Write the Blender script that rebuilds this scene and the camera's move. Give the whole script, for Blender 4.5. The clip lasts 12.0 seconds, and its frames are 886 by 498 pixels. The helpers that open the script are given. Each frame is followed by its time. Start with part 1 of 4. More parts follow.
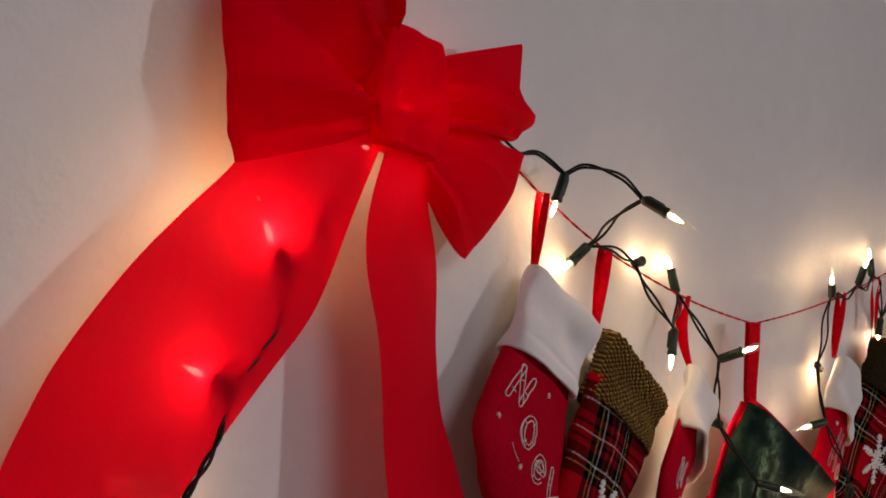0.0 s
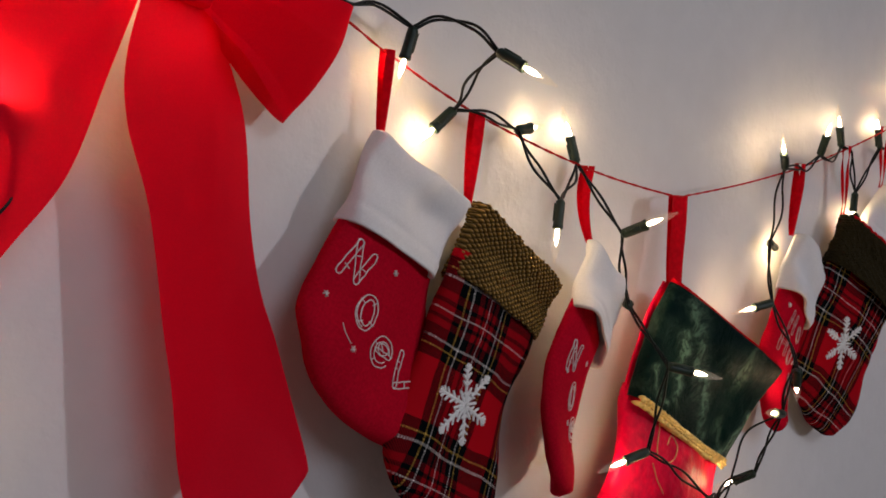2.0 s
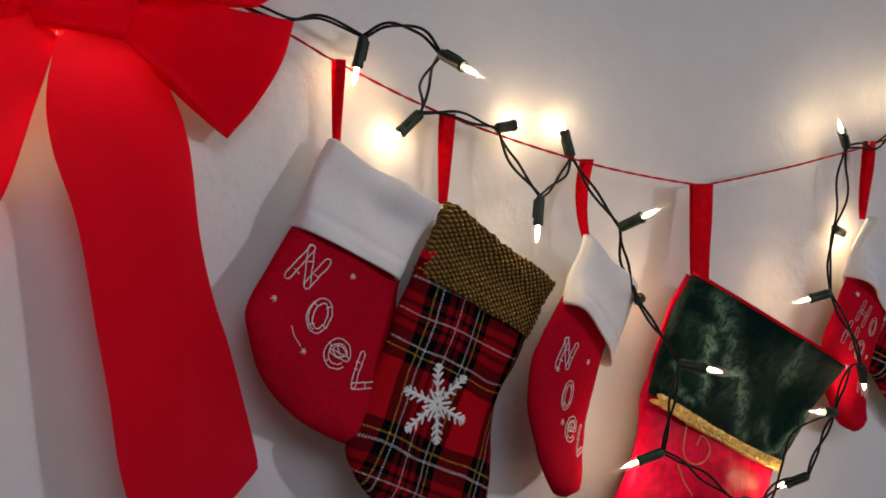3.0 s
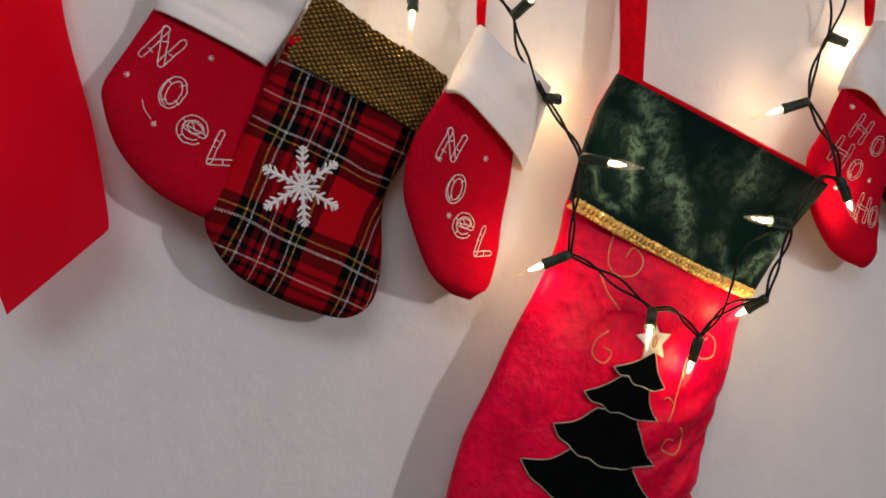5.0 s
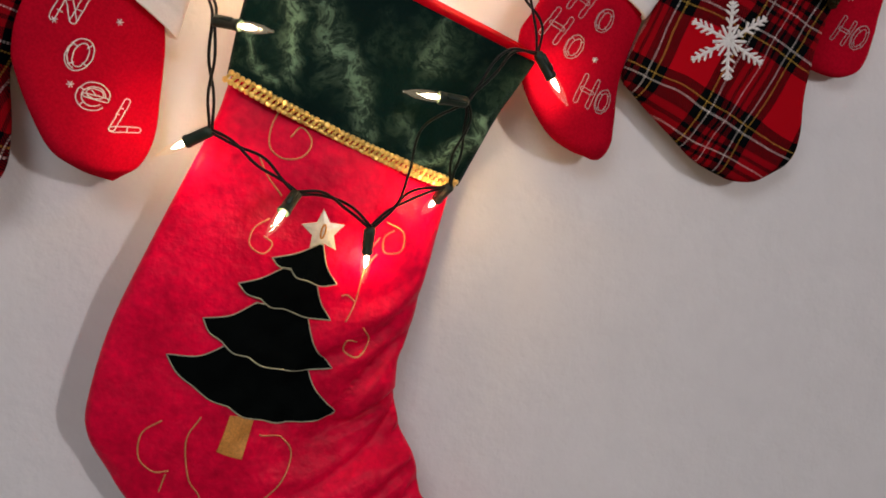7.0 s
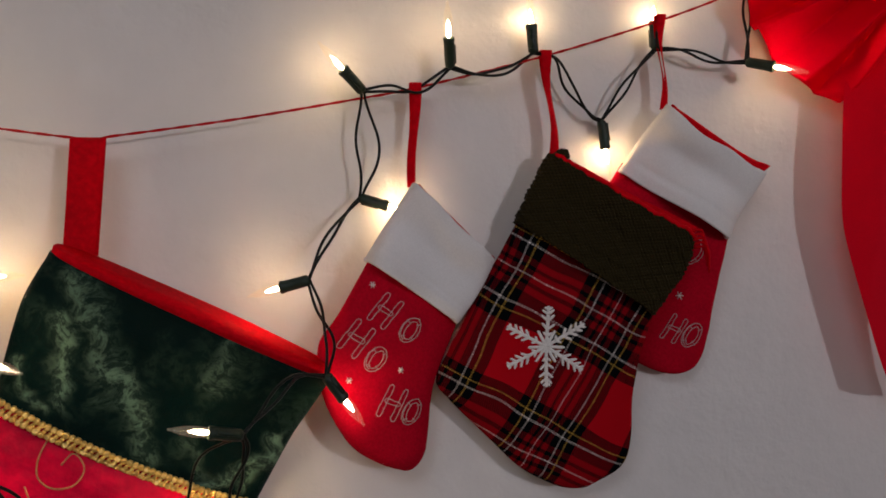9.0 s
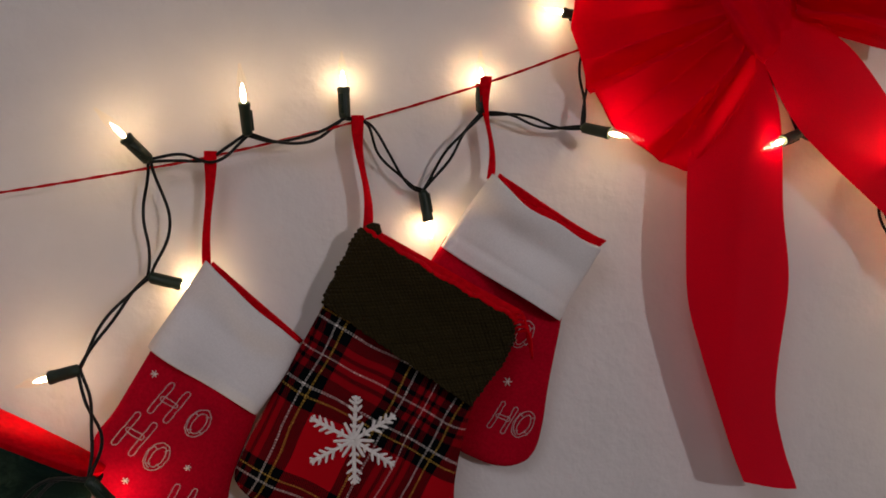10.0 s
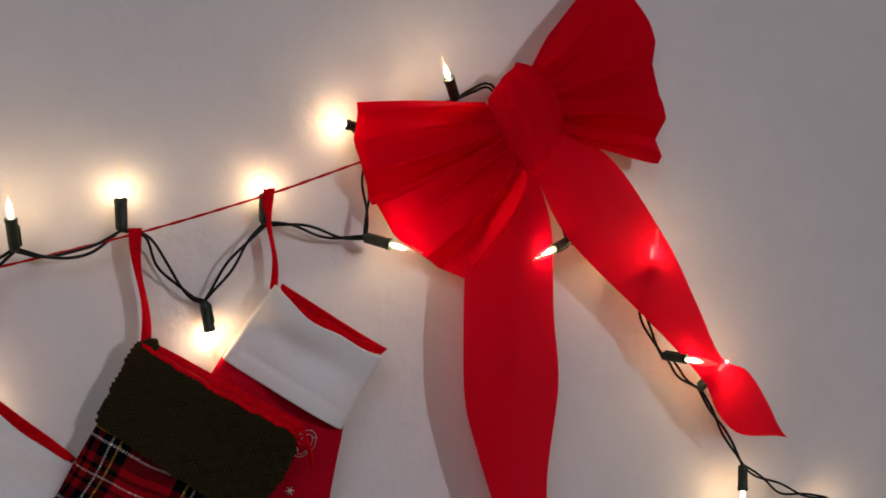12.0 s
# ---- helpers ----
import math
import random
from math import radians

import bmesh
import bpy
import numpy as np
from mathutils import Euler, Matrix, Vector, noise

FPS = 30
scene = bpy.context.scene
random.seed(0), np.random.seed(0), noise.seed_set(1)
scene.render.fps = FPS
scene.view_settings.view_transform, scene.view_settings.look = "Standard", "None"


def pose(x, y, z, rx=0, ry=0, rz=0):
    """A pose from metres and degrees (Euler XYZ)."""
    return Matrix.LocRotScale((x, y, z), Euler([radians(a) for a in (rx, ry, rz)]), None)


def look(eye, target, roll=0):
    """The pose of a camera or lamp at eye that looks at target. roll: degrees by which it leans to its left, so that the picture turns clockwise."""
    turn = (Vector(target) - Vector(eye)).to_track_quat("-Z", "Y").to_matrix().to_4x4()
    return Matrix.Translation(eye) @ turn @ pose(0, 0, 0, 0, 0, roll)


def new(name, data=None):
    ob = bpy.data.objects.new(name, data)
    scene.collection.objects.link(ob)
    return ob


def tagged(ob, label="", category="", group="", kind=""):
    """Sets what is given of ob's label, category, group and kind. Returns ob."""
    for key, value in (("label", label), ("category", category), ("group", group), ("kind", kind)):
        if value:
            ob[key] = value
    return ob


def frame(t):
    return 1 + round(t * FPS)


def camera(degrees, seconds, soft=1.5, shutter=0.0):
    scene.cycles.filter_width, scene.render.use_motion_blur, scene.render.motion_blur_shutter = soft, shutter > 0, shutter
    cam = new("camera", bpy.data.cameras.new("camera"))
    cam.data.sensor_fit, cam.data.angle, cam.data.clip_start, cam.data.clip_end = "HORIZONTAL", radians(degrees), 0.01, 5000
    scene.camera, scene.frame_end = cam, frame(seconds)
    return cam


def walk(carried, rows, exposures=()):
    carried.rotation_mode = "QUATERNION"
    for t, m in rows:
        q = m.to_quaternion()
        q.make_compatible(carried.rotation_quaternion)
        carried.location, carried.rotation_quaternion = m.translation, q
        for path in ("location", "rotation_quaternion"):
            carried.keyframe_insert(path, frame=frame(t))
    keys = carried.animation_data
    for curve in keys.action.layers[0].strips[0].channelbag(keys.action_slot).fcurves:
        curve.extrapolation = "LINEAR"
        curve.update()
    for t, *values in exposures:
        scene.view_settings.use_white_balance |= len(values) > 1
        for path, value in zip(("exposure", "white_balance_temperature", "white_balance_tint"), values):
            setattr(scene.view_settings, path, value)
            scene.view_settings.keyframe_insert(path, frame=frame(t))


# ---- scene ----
from mathutils.bvhtree import BVHTree

cam = camera(49.5, 12.0, 1.7)
PATH = [
    (0, (0.181, 0.115, 1.425), (1.602, 1.522, 1.465), 6.4),
    (0.5, (0.2, 0.117, 1.419), (1.626, 1.519, 1.405), 6.5),
    (1, (0.229, 0.112, 1.412), (1.66, 1.508, 1.352), 6.5),
    (1.5, (0.261, 0.092, 1.398), (1.693, 1.486, 1.317), 5.8),
    (2, (0.319, 0.06, 1.414), (1.65, 1.544, 1.25), 4.6),
    (2.5, (0.373, 0.013, 1.427), (1.527, 1.636, 1.242), 3.3),
    (2.7, (0.399, -0.006, 1.428), (1.478, 1.667, 1.239), 2.4),
    (4.3, (0.611, -0.111, 1.351), (1.217, 1.788, 1.186), -0.9),
    (4.5, (0.643, -0.121, 1.337), (1.181, 1.798, 1.168), -1.2),
    (5, (0.663, -0.133, 1.305), (1.138, 1.795, 1.061), -0.9),
    (5.5, (0.656, -0.15, 1.289), (1.136, 1.772, 1.017), -1.0),
    (6, (0.745, -0.151, 1.28), (1.216, 1.769, 0.977), -0.5),
    (6.5, (0.833, -0.143, 1.262), (1.228, 1.784, 0.897), 0.1),
    (7, (0.925, -0.132, 1.262), (1.293, 1.796, 0.88), -0.2),
    (7.5, (0.994, -0.132, 1.29), (1.378, 1.797, 0.925), -0.2),
    (7.7, (1.0, -0.124, 1.297), (1.383, 1.81, 0.966), -0.7),
    (9.3, (1.096, -0.096, 1.39), (1.468, 1.867, 1.291), 0.3),
    (9.5, (1.123, -0.085, 1.393), (1.501, 1.877, 1.308), 0.3),
    (10, (1.188, -0.074, 1.409), (1.566, 1.888, 1.339), 0.3),
    (10.5, (1.231, -0.062, 1.443), (1.673, 1.886, 1.333), 0.5),
    (11, (1.261, -0.062, 1.451), (1.767, 1.872, 1.39), 0.3),
    (11.5, (1.23, -0.071, 1.463), (1.797, 1.847, 1.438), 0.3),
    (12, (1.206, -0.09, 1.469), (1.946, 1.768, 1.434), 0.7),
]
EXPOSURES = [(0, -0.24, 7100, 25), (1.5, -0.14, 6660, 22), (2.7, -0.13, 6400, 17), (4.3, -0.09, 6280, 20), (5.0, 0.35, 6900, 20), (5.5, 0.43, 7050, 19), (6.5, 0.47, 6900, 19), (7.7, 0.37, 7150, 21), (9.3, -0.38, 6800, 21), (10.0, -0.38, 7150, 25), (10.5, -0.33, 7030, 26), (11.0, -0.27, 6720, 25), (12, -0.21, 6730, 23)]
walk(cam, [(t, look(eye, target, roll)) for t, eye, target, roll in PATH], EXPOSURES)

# ---- light ----
world = bpy.data.worlds.new("world")
scene.world = world
world.use_nodes = True
world.node_tree.nodes["Background"].inputs[0].default_value = (0.75, 0.85, 1.0, 1)
world.node_tree.nodes["Background"].inputs[1].default_value = 0.04


def lamp(name, kind, place, power, colour, size=0.1, target=None):
    data = bpy.data.lights.new(name, kind)
    data.energy, data.color = power, colour
    if kind == "AREA":
        data.shape, data.size = "DISK", size
    else:
        data.shadow_soft_size = size
    ob = new(name, data)
    ob.matrix_world = look(place, target) if target else Matrix.Translation(place)
    return ob


lamp("room_lamp", "AREA", (3.50, -4.5, 2.30), 50.0, (0.95, 0.97, 1.0), 0.18, (1.0, 0.53, 1.35))
# unseen broad fill, added to lift the shadows and the lower left wall
lamp("added_fill_light", "AREA", (0.3, -1.5, 2.44), 18.0, (0.80, 0.91, 1.0), 1.2, (0.3, -1.5, 0.0))
BULB_POWER, BULB_COLOUR = 0.016, (1.0, 0.64, 0.25)

WALL = 0.528


# ---- materials ----
def material(name, colour, rough=0.6, metal=0.0, grain=(), bump=(), sheen=0.0, sheen_tint=None, gloss=0.5):
    """grain: (scale, amount, detail) colour variation; bump: (scale, strength, distance)."""
    m = bpy.data.materials.new(name)
    m.use_nodes = True
    t = m.node_tree
    n, b = t.nodes, t.nodes["Principled BSDF"]
    b.inputs["Base Color"].default_value = (*colour, 1)
    b.inputs["Roughness"].default_value = rough
    b.inputs["Metallic"].default_value = metal
    b.inputs["Specular IOR Level"].default_value = gloss
    b.inputs["Sheen Weight"].default_value = sheen
    b.inputs["Sheen Roughness"].default_value = 0.4
    if sheen_tint:
        b.inputs["Sheen Tint"].default_value = (*sheen_tint, 1)
    co = n.new("ShaderNodeTexCoord")
    last = None
    for scale, amount in grain:
        tex = n.new("ShaderNodeTexNoise")
        tex.inputs["Scale"].default_value = scale
        tex.inputs["Detail"].default_value = 4
        t.links.new(co.outputs["Object"], tex.inputs["Vector"])
        ramp = n.new("ShaderNodeMapRange")
        ramp.inputs["From Min"].default_value, ramp.inputs["From Max"].default_value = 0.3, 0.7
        ramp.inputs["To Min"].default_value, ramp.inputs["To Max"].default_value = 1 - amount, 1 + amount
        t.links.new(tex.outputs["Fac"], ramp.inputs["Value"])
        mix = n.new("ShaderNodeVectorMath")
        mix.operation = "SCALE"
        if last:
            t.links.new(last, mix.inputs[0])
        else:
            mix.inputs[0].default_value = colour
        t.links.new(ramp.outputs["Result"], mix.inputs["Scale"])
        last = mix.outputs["Vector"]
    if last:
        t.links.new(last, b.inputs["Base Color"])
    normal = None
    for scale, strength, distance in bump:
        tex = n.new("ShaderNodeTexNoise")
        tex.inputs["Scale"].default_value = scale
        tex.inputs["Detail"].default_value = 3
        t.links.new(co.outputs["Object"], tex.inputs["Vector"])
        bm_ = n.new("ShaderNodeBump")
        bm_.inputs["Strength"].default_value = strength
        bm_.inputs["Distance"].default_value = distance
        t.links.new(tex.outputs["Fac"], bm_.inputs["Height"])
        if normal:
            t.links.new(normal, bm_.inputs["Normal"])
        normal = bm_.outputs["Normal"]
    if normal:
        t.links.new(normal, b.inputs["Normal"])
    return m


def through_light(m, colour, share):
    """Lets part of the light through a thin cloth."""
    t = m.node_tree
    out, b = t.nodes["Material Output"], t.nodes["Principled BSDF"]
    tr = t.nodes.new("ShaderNodeBsdfTranslucent")
    tr.inputs["Color"].default_value = (*colour, 1)
    mix = t.nodes.new("ShaderNodeMixShader")
    mix.inputs["Fac"].default_value = share
    t.links.new(b.outputs[0], mix.inputs[1])
    t.links.new(tr.outputs[0], mix.inputs[2])
    clear = t.nodes.new("ShaderNodeBsdfTransparent")
    weave = t.nodes.new("ShaderNodeMixShader")
    clear.inputs["Color"].default_value = (1.0, 0.12, 0.16, 1)
    weave.inputs["Fac"].default_value = 0.06
    t.links.new(mix.outputs[0], weave.inputs[1])
    t.links.new(clear.outputs[0], weave.inputs[2])
    t.links.new(weave.outputs[0], out.inputs["Surface"])
    return m


PAINT = material("wall_paint", (0.72, 0.72, 0.73), 0.5, grain=[(3, 0.03), (40, 0.02)], bump=[(60, 0.38, 0.0025), (160, 0.38, 0.0012), (420, 0.16, 0.0006)], gloss=0.35)
PLAIN = material("plain_paint", (0.6, 0.6, 0.6), 0.7, grain=[(2, 0.04)])
BOARDS = material("floor_wood", (0.22, 0.15, 0.09), 0.45, grain=[(6, 0.25), (60, 0.1)])
RIBBON = through_light(material("red_ribbon", (0.82, 0.004, 0.026), 0.6, grain=[(8, 0.06), (900, 0.08)], bump=[(1800, 0.15, 0.0003), (30, 0.1, 0.002)], gloss=0.02), (0.98, 0.010, 0.028), 0.54)
STRAP = material("red_strap", (0.62, 0.002, 0.008), 0.6, grain=[(300, 0.15)], bump=[(1500, 0.3, 0.0003)], gloss=0.03)
CORD = material("red_cord", (0.5, 0.008, 0.010), 0.8, grain=[(500, 0.15)], bump=[(1200, 0.5, 0.0004)], gloss=0.1)
FELT = material("red_felt", (0.46, 0.004, 0.018), 0.95, grain=[(14, 0.10), (600, 0.15)], bump=[(900, 0.3, 0.0005), (35, 0.25, 0.003)], gloss=0.02)
FLEECE = material("white_fleece", (0.80, 0.79, 0.80), 0.95, grain=[(25, 0.03), (900, 0.04)], bump=[(1100, 0.25, 0.0006), (40, 0.2, 0.004)], gloss=0.1)
VELVET = material("red_velvet", (0.72, 0.003, 0.039), 0.42, grain=[(32, 0.24), (170, 0.16), (9, 0.16)], bump=[(24, 0.5, 0.010), (65, 0.45, 0.004), (220, 0.45, 0.0014)], gloss=0.09, sheen=0.05, sheen_tint=(1, 0.16, 0.32))
GOLD = material("gold_trim", (0.88, 0.60, 0.19), 0.30, 0.6, grain=[(300, 0.25)])
THREAD = material("silver_thread", (0.76, 0.70, 0.68), 0.5, grain=[(800, 0.3)], gloss=0.3)
GOLD_THREAD = material("gold_thread", (0.62, 0.27, 0.11), 0.5, 0.2, grain=[(800, 0.3)])
FAINT_THREAD = material("worn_thread", (0.52, 0.36, 0.36), 0.6, grain=[(800, 0.35)], gloss=0.2)
WHITE_THREAD = material("white_thread", (0.8, 0.8, 0.8), 0.7, grain=[(700, 0.12)], bump=[(1500, 0.6, 0.0005)], gloss=0.15)
BLACK_VELVET = material("black_velvet", (0.002, 0.003, 0.003), 0.95, grain=[(60, 0.3)], bump=[(700, 0.3, 0.0004)], gloss=0.01)
EDGE_THREAD = material("tree_edge_thread", (0.30, 0.31, 0.22), 0.5, 0.2, grain=[(800, 0.25)])
TRUNK = material("gold_cloth", (0.60, 0.25, 0.05), 0.5, 0.2, grain=[(60, 0.15), (700, 0.2)], bump=[(900, 0.4, 0.0004)])
STAR = material("silver_cloth", (0.62, 0.58, 0.50), 0.4, 0.35, grain=[(120, 0.3)], bump=[(500, 0.5, 0.0006)])
WIRE = material("dark_wire", (0.004, 0.006, 0.005), 0.42, grain=[(200, 0.2)], gloss=0.2)
SOCKET = material("green_plastic", (0.010, 0.026, 0.017), 0.42, grain=[(150, 0.25)], bump=[(400, 0.2, 0.0003)], gloss=0.35)


def satin(name, colour, light, sheen_strokes):
    """Crushed satin: where the nap lies brushed the other way, its sheen is painted into the colour along (x, z, x, z,
    width, strength) on the cloth.
    """
    m = material(name, colour, 0.42, grain=[(9, 0.2)], gloss=0.04)
    t = m.node_tree
    n, b = t.nodes, t.nodes["Principled BSDF"]

    def maths(kind, a, b_=0.0, c_=0.0):
        k = n.new("ShaderNodeMath")
        k.operation = kind
        for i, v in enumerate((a, b_, c_)):
            if isinstance(v, float):
                k.inputs[i].default_value = v
            else:
                t.links.new(v, k.inputs[i])
        return k.outputs[0]

    def noise_of(vector, scale, detail, rough=0.5):
        tex = n.new("ShaderNodeTexNoise")
        tex.inputs["Scale"].default_value, tex.inputs["Detail"].default_value, tex.inputs["Roughness"].default_value = scale, detail, rough
        t.links.new(vector, tex.inputs["Vector"])
        return tex

    co = n.new("ShaderNodeTexCoord").outputs["Object"]
    warp = n.new("ShaderNodeVectorMath")
    warp.operation = "MULTIPLY_ADD"
    warp.inputs[1].default_value = (0.030, 0.030, 0.030)
    t.links.new(noise_of(co, 38, 2).outputs["Color"], warp.inputs[0])
    t.links.new(co, warp.inputs[2])
    sep = n.new("ShaderNodeSeparateXYZ")
    t.links.new(warp.outputs["Vector"], sep.inputs[0])
    px, pz = maths("SUBTRACT", sep.outputs["X"], 0.015), maths("SUBTRACT", sep.outputs["Z"], 0.015)
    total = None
    for x0, z0, x1, z1, width, power in sheen_strokes:
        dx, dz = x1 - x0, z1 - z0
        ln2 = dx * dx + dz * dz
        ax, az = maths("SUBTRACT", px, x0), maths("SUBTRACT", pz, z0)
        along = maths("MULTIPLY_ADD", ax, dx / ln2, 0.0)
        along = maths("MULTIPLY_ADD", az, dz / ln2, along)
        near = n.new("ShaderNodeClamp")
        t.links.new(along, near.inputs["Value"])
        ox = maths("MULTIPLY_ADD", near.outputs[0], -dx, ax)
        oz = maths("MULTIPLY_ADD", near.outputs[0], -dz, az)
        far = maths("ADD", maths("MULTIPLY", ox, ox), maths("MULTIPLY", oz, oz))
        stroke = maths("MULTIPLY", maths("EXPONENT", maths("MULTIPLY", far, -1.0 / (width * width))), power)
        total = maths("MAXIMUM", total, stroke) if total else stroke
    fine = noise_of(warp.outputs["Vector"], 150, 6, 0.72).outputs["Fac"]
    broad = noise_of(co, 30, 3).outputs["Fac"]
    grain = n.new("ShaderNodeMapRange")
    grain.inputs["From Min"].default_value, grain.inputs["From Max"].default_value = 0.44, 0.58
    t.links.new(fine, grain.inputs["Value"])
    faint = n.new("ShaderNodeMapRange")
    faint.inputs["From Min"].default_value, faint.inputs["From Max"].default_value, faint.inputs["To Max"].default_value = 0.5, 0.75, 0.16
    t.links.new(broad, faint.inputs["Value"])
    painted_sheen = maths("MULTIPLY", maths("ADD", total, faint.outputs["Result"]), maths("MULTIPLY_ADD", grain.outputs["Result"], 0.85, 0.15))
    painted_sheen.node.use_clamp = True
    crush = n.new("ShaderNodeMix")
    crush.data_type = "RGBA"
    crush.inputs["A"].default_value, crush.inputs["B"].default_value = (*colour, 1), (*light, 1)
    t.links.new(painted_sheen, crush.inputs["Factor"])
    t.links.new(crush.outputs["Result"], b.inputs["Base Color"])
    bump = n.new("ShaderNodeBump")
    bump.inputs["Strength"].default_value, bump.inputs["Distance"].default_value = 0.5, 0.004
    t.links.new(maths("ADD", fine, maths("MULTIPLY", total, 0.8)), bump.inputs["Height"])
    t.links.new(bump.outputs["Normal"], b.inputs["Normal"])
    return m


# the pale green is sheen painted along hand-placed streaks, not a second cloth colour
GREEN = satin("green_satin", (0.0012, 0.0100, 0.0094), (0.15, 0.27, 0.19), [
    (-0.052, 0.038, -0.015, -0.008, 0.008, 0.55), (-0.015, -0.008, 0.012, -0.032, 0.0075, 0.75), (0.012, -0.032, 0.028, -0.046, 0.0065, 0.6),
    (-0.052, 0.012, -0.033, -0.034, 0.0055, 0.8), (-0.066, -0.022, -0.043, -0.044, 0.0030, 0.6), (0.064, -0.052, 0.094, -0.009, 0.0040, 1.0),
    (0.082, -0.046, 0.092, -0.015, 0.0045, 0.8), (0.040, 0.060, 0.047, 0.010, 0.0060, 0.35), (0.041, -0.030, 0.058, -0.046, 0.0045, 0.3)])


def tartan(name, u0, v0):
    """Woven check: alike runs of threads both ways, over and under each other; u0, v0: where the middle of a run lies."""
    m = material(name, (0.3, 0.01, 0.01), 0.85, bump=[(1500, 0.4, 0.0005), (40, 0.15, 0.003)], gloss=0.02)
    t = m.node_tree
    n, b = t.nodes, t.nodes["Principled BSDF"]
    co = n.new("ShaderNodeTexCoord")
    sway = n.new("ShaderNodeTexNoise")
    sway.inputs["Scale"].default_value, sway.inputs["Detail"].default_value = 20, 1
    t.links.new(co.outputs["Object"], sway.inputs["Vector"])
    bent = n.new("ShaderNodeVectorMath")
    bent.operation = "MULTIPLY_ADD"
    bent.inputs[1].default_value = (0.010, 0.010, 0.010)
    t.links.new(sway.outputs["Color"], bent.inputs[0])
    t.links.new(co.outputs["Object"], bent.inputs[2])
    turned = n.new("ShaderNodeVectorRotate")
    turned.rotation_type = "Y_AXIS"
    turned.inputs["Angle"].default_value = 0.085
    t.links.new(bent.outputs["Vector"], turned.inputs["Vector"])
    sep = n.new("ShaderNodeSeparateXYZ")
    t.links.new(turned.outputs["Vector"], sep.inputs[0])
    red, deep, black = (0.44, 0.004, 0.010, 1), (0.22, 0.003, 0.007, 1), (0.002, 0.003, 0.004, 1)
    none, white, yellow = (0, 0, 0, 1), (0.62, 0.60, 0.58, 1), (0.55, 0.34, 0.06, 1)

    def run_of(fraction, run):
        ramp = n.new("ShaderNodeValToRGB")
        ramp.color_ramp.interpolation = "CONSTANT"
        e = ramp.color_ramp.elements
        e[0].position, e[0].color = run[0]
        e[1].position, e[1].color = run[-1]
        for p, c in run[1:-1]:
            k = e.new(p)
            k.color = c
        t.links.new(fraction, ramp.inputs["Fac"])
        return ramp.outputs["Color"]

    def blend(kind, a, b_, fac):
        mix = n.new("ShaderNodeMix")
        mix.data_type, mix.blend_type = "RGBA", kind
        if isinstance(fac, float):
            mix.inputs[0].default_value = fac
        else:
            t.links.new(fac, mix.inputs[0])
        t.links.new(a, mix.inputs[6])
        t.links.new(b_, mix.inputs[7])
        return mix.outputs[2]

    def maths(kind, a, b_=0.0, c_=0.0):
        k = n.new("ShaderNodeMath")
        k.operation = kind
        for i, v in enumerate((a, b_, c_)):
            if isinstance(v, float):
                k.inputs[i].default_value = v
            else:
                t.links.new(v, k.inputs[i])
        return k.outputs[0]

    grounds, threads = [], []
    for axis, other, period, middle, wide, near in (("X", "Z", 0.0800, u0, 0.240, 0.182), ("Z", "X", 0.1030, v0, 0.250, 0.198)):
        # the middle of a run stands at one half
        fraction = maths("FRACT", maths("MULTIPLY_ADD", sep.outputs[axis], 1 / period, 20.5 - middle / period))
        ground = [(0.0, red), (0.180, black), (0.385, deep), (0.430, black), (0.458, deep), (0.542, black), (0.570, deep), (0.615, black), (0.820, red)]
        h = 0.0007 / period
        stops = [(0.5 - wide, yellow), (0.5 - near, white), (0.5, white), (0.5 + near, white), (0.5 + wide, yellow)]
        lines = [(0.0, none)]
        for p, c in stops:
            k = 0.6 if p == 0.5 else 1.0
            lines += [(p - h * k, c), (p + h * k, none)]
        grounds.append(run_of(fraction, ground))
        dash = maths("GREATER_THAN", maths("PINGPONG", maths("MULTIPLY_ADD", sep.outputs[other], 1150.0, 900.3), 1.0), 0.40)
        shade = n.new("ShaderNodeVectorMath")
        shade.operation = "SCALE"
        t.links.new(run_of(fraction, lines), shade.inputs[0])
        t.links.new(maths("MULTIPLY_ADD", dash, 0.85, 0.15), shade.inputs["Scale"])
        threads.append(shade.outputs["Vector"])
    twill = maths("GREATER_THAN", maths("PINGPONG", maths("MULTIPLY_ADD", maths("ADD", sep.outputs["X"], sep.outputs["Z"]), 1300.0, 900.0), 1.0), 0.5)
    woven = blend("MIX", grounds[0], grounds[1], twill)
    dark = blend("DARKEN", grounds[0], grounds[1], 1.0)
    cloth = blend("MIX", woven, dark, 0.5)
    over = blend("ADD", threads[0], threads[1], 1.0)
    cloth = blend("ADD", cloth, over, 0.38)
    # sparkle of the shiny line threads, painted as brighter specks in the colour
    dots = n.new("ShaderNodeTexNoise")
    dots.inputs["Scale"].default_value, dots.inputs["Detail"].default_value = 900, 0
    t.links.new(co.outputs["Object"], dots.inputs["Vector"])
    glint = n.new("ShaderNodeVectorMath")
    glint.operation = "SCALE"
    t.links.new(over, glint.inputs[0])
    t.links.new(maths("GREATER_THAN", dots.outputs["Fac"], 0.64), glint.inputs["Scale"])
    cloth = blend("ADD", cloth, glint.outputs["Vector"], 0.55)
    t.links.new(cloth, b.inputs["Base Color"])
    return m


PLAID = tartan("tartan_cloth", 0.0005, -0.0360)
DARK_PLAID = tartan("tartan_cloth_of_the_other", 0.0270, -0.0493)


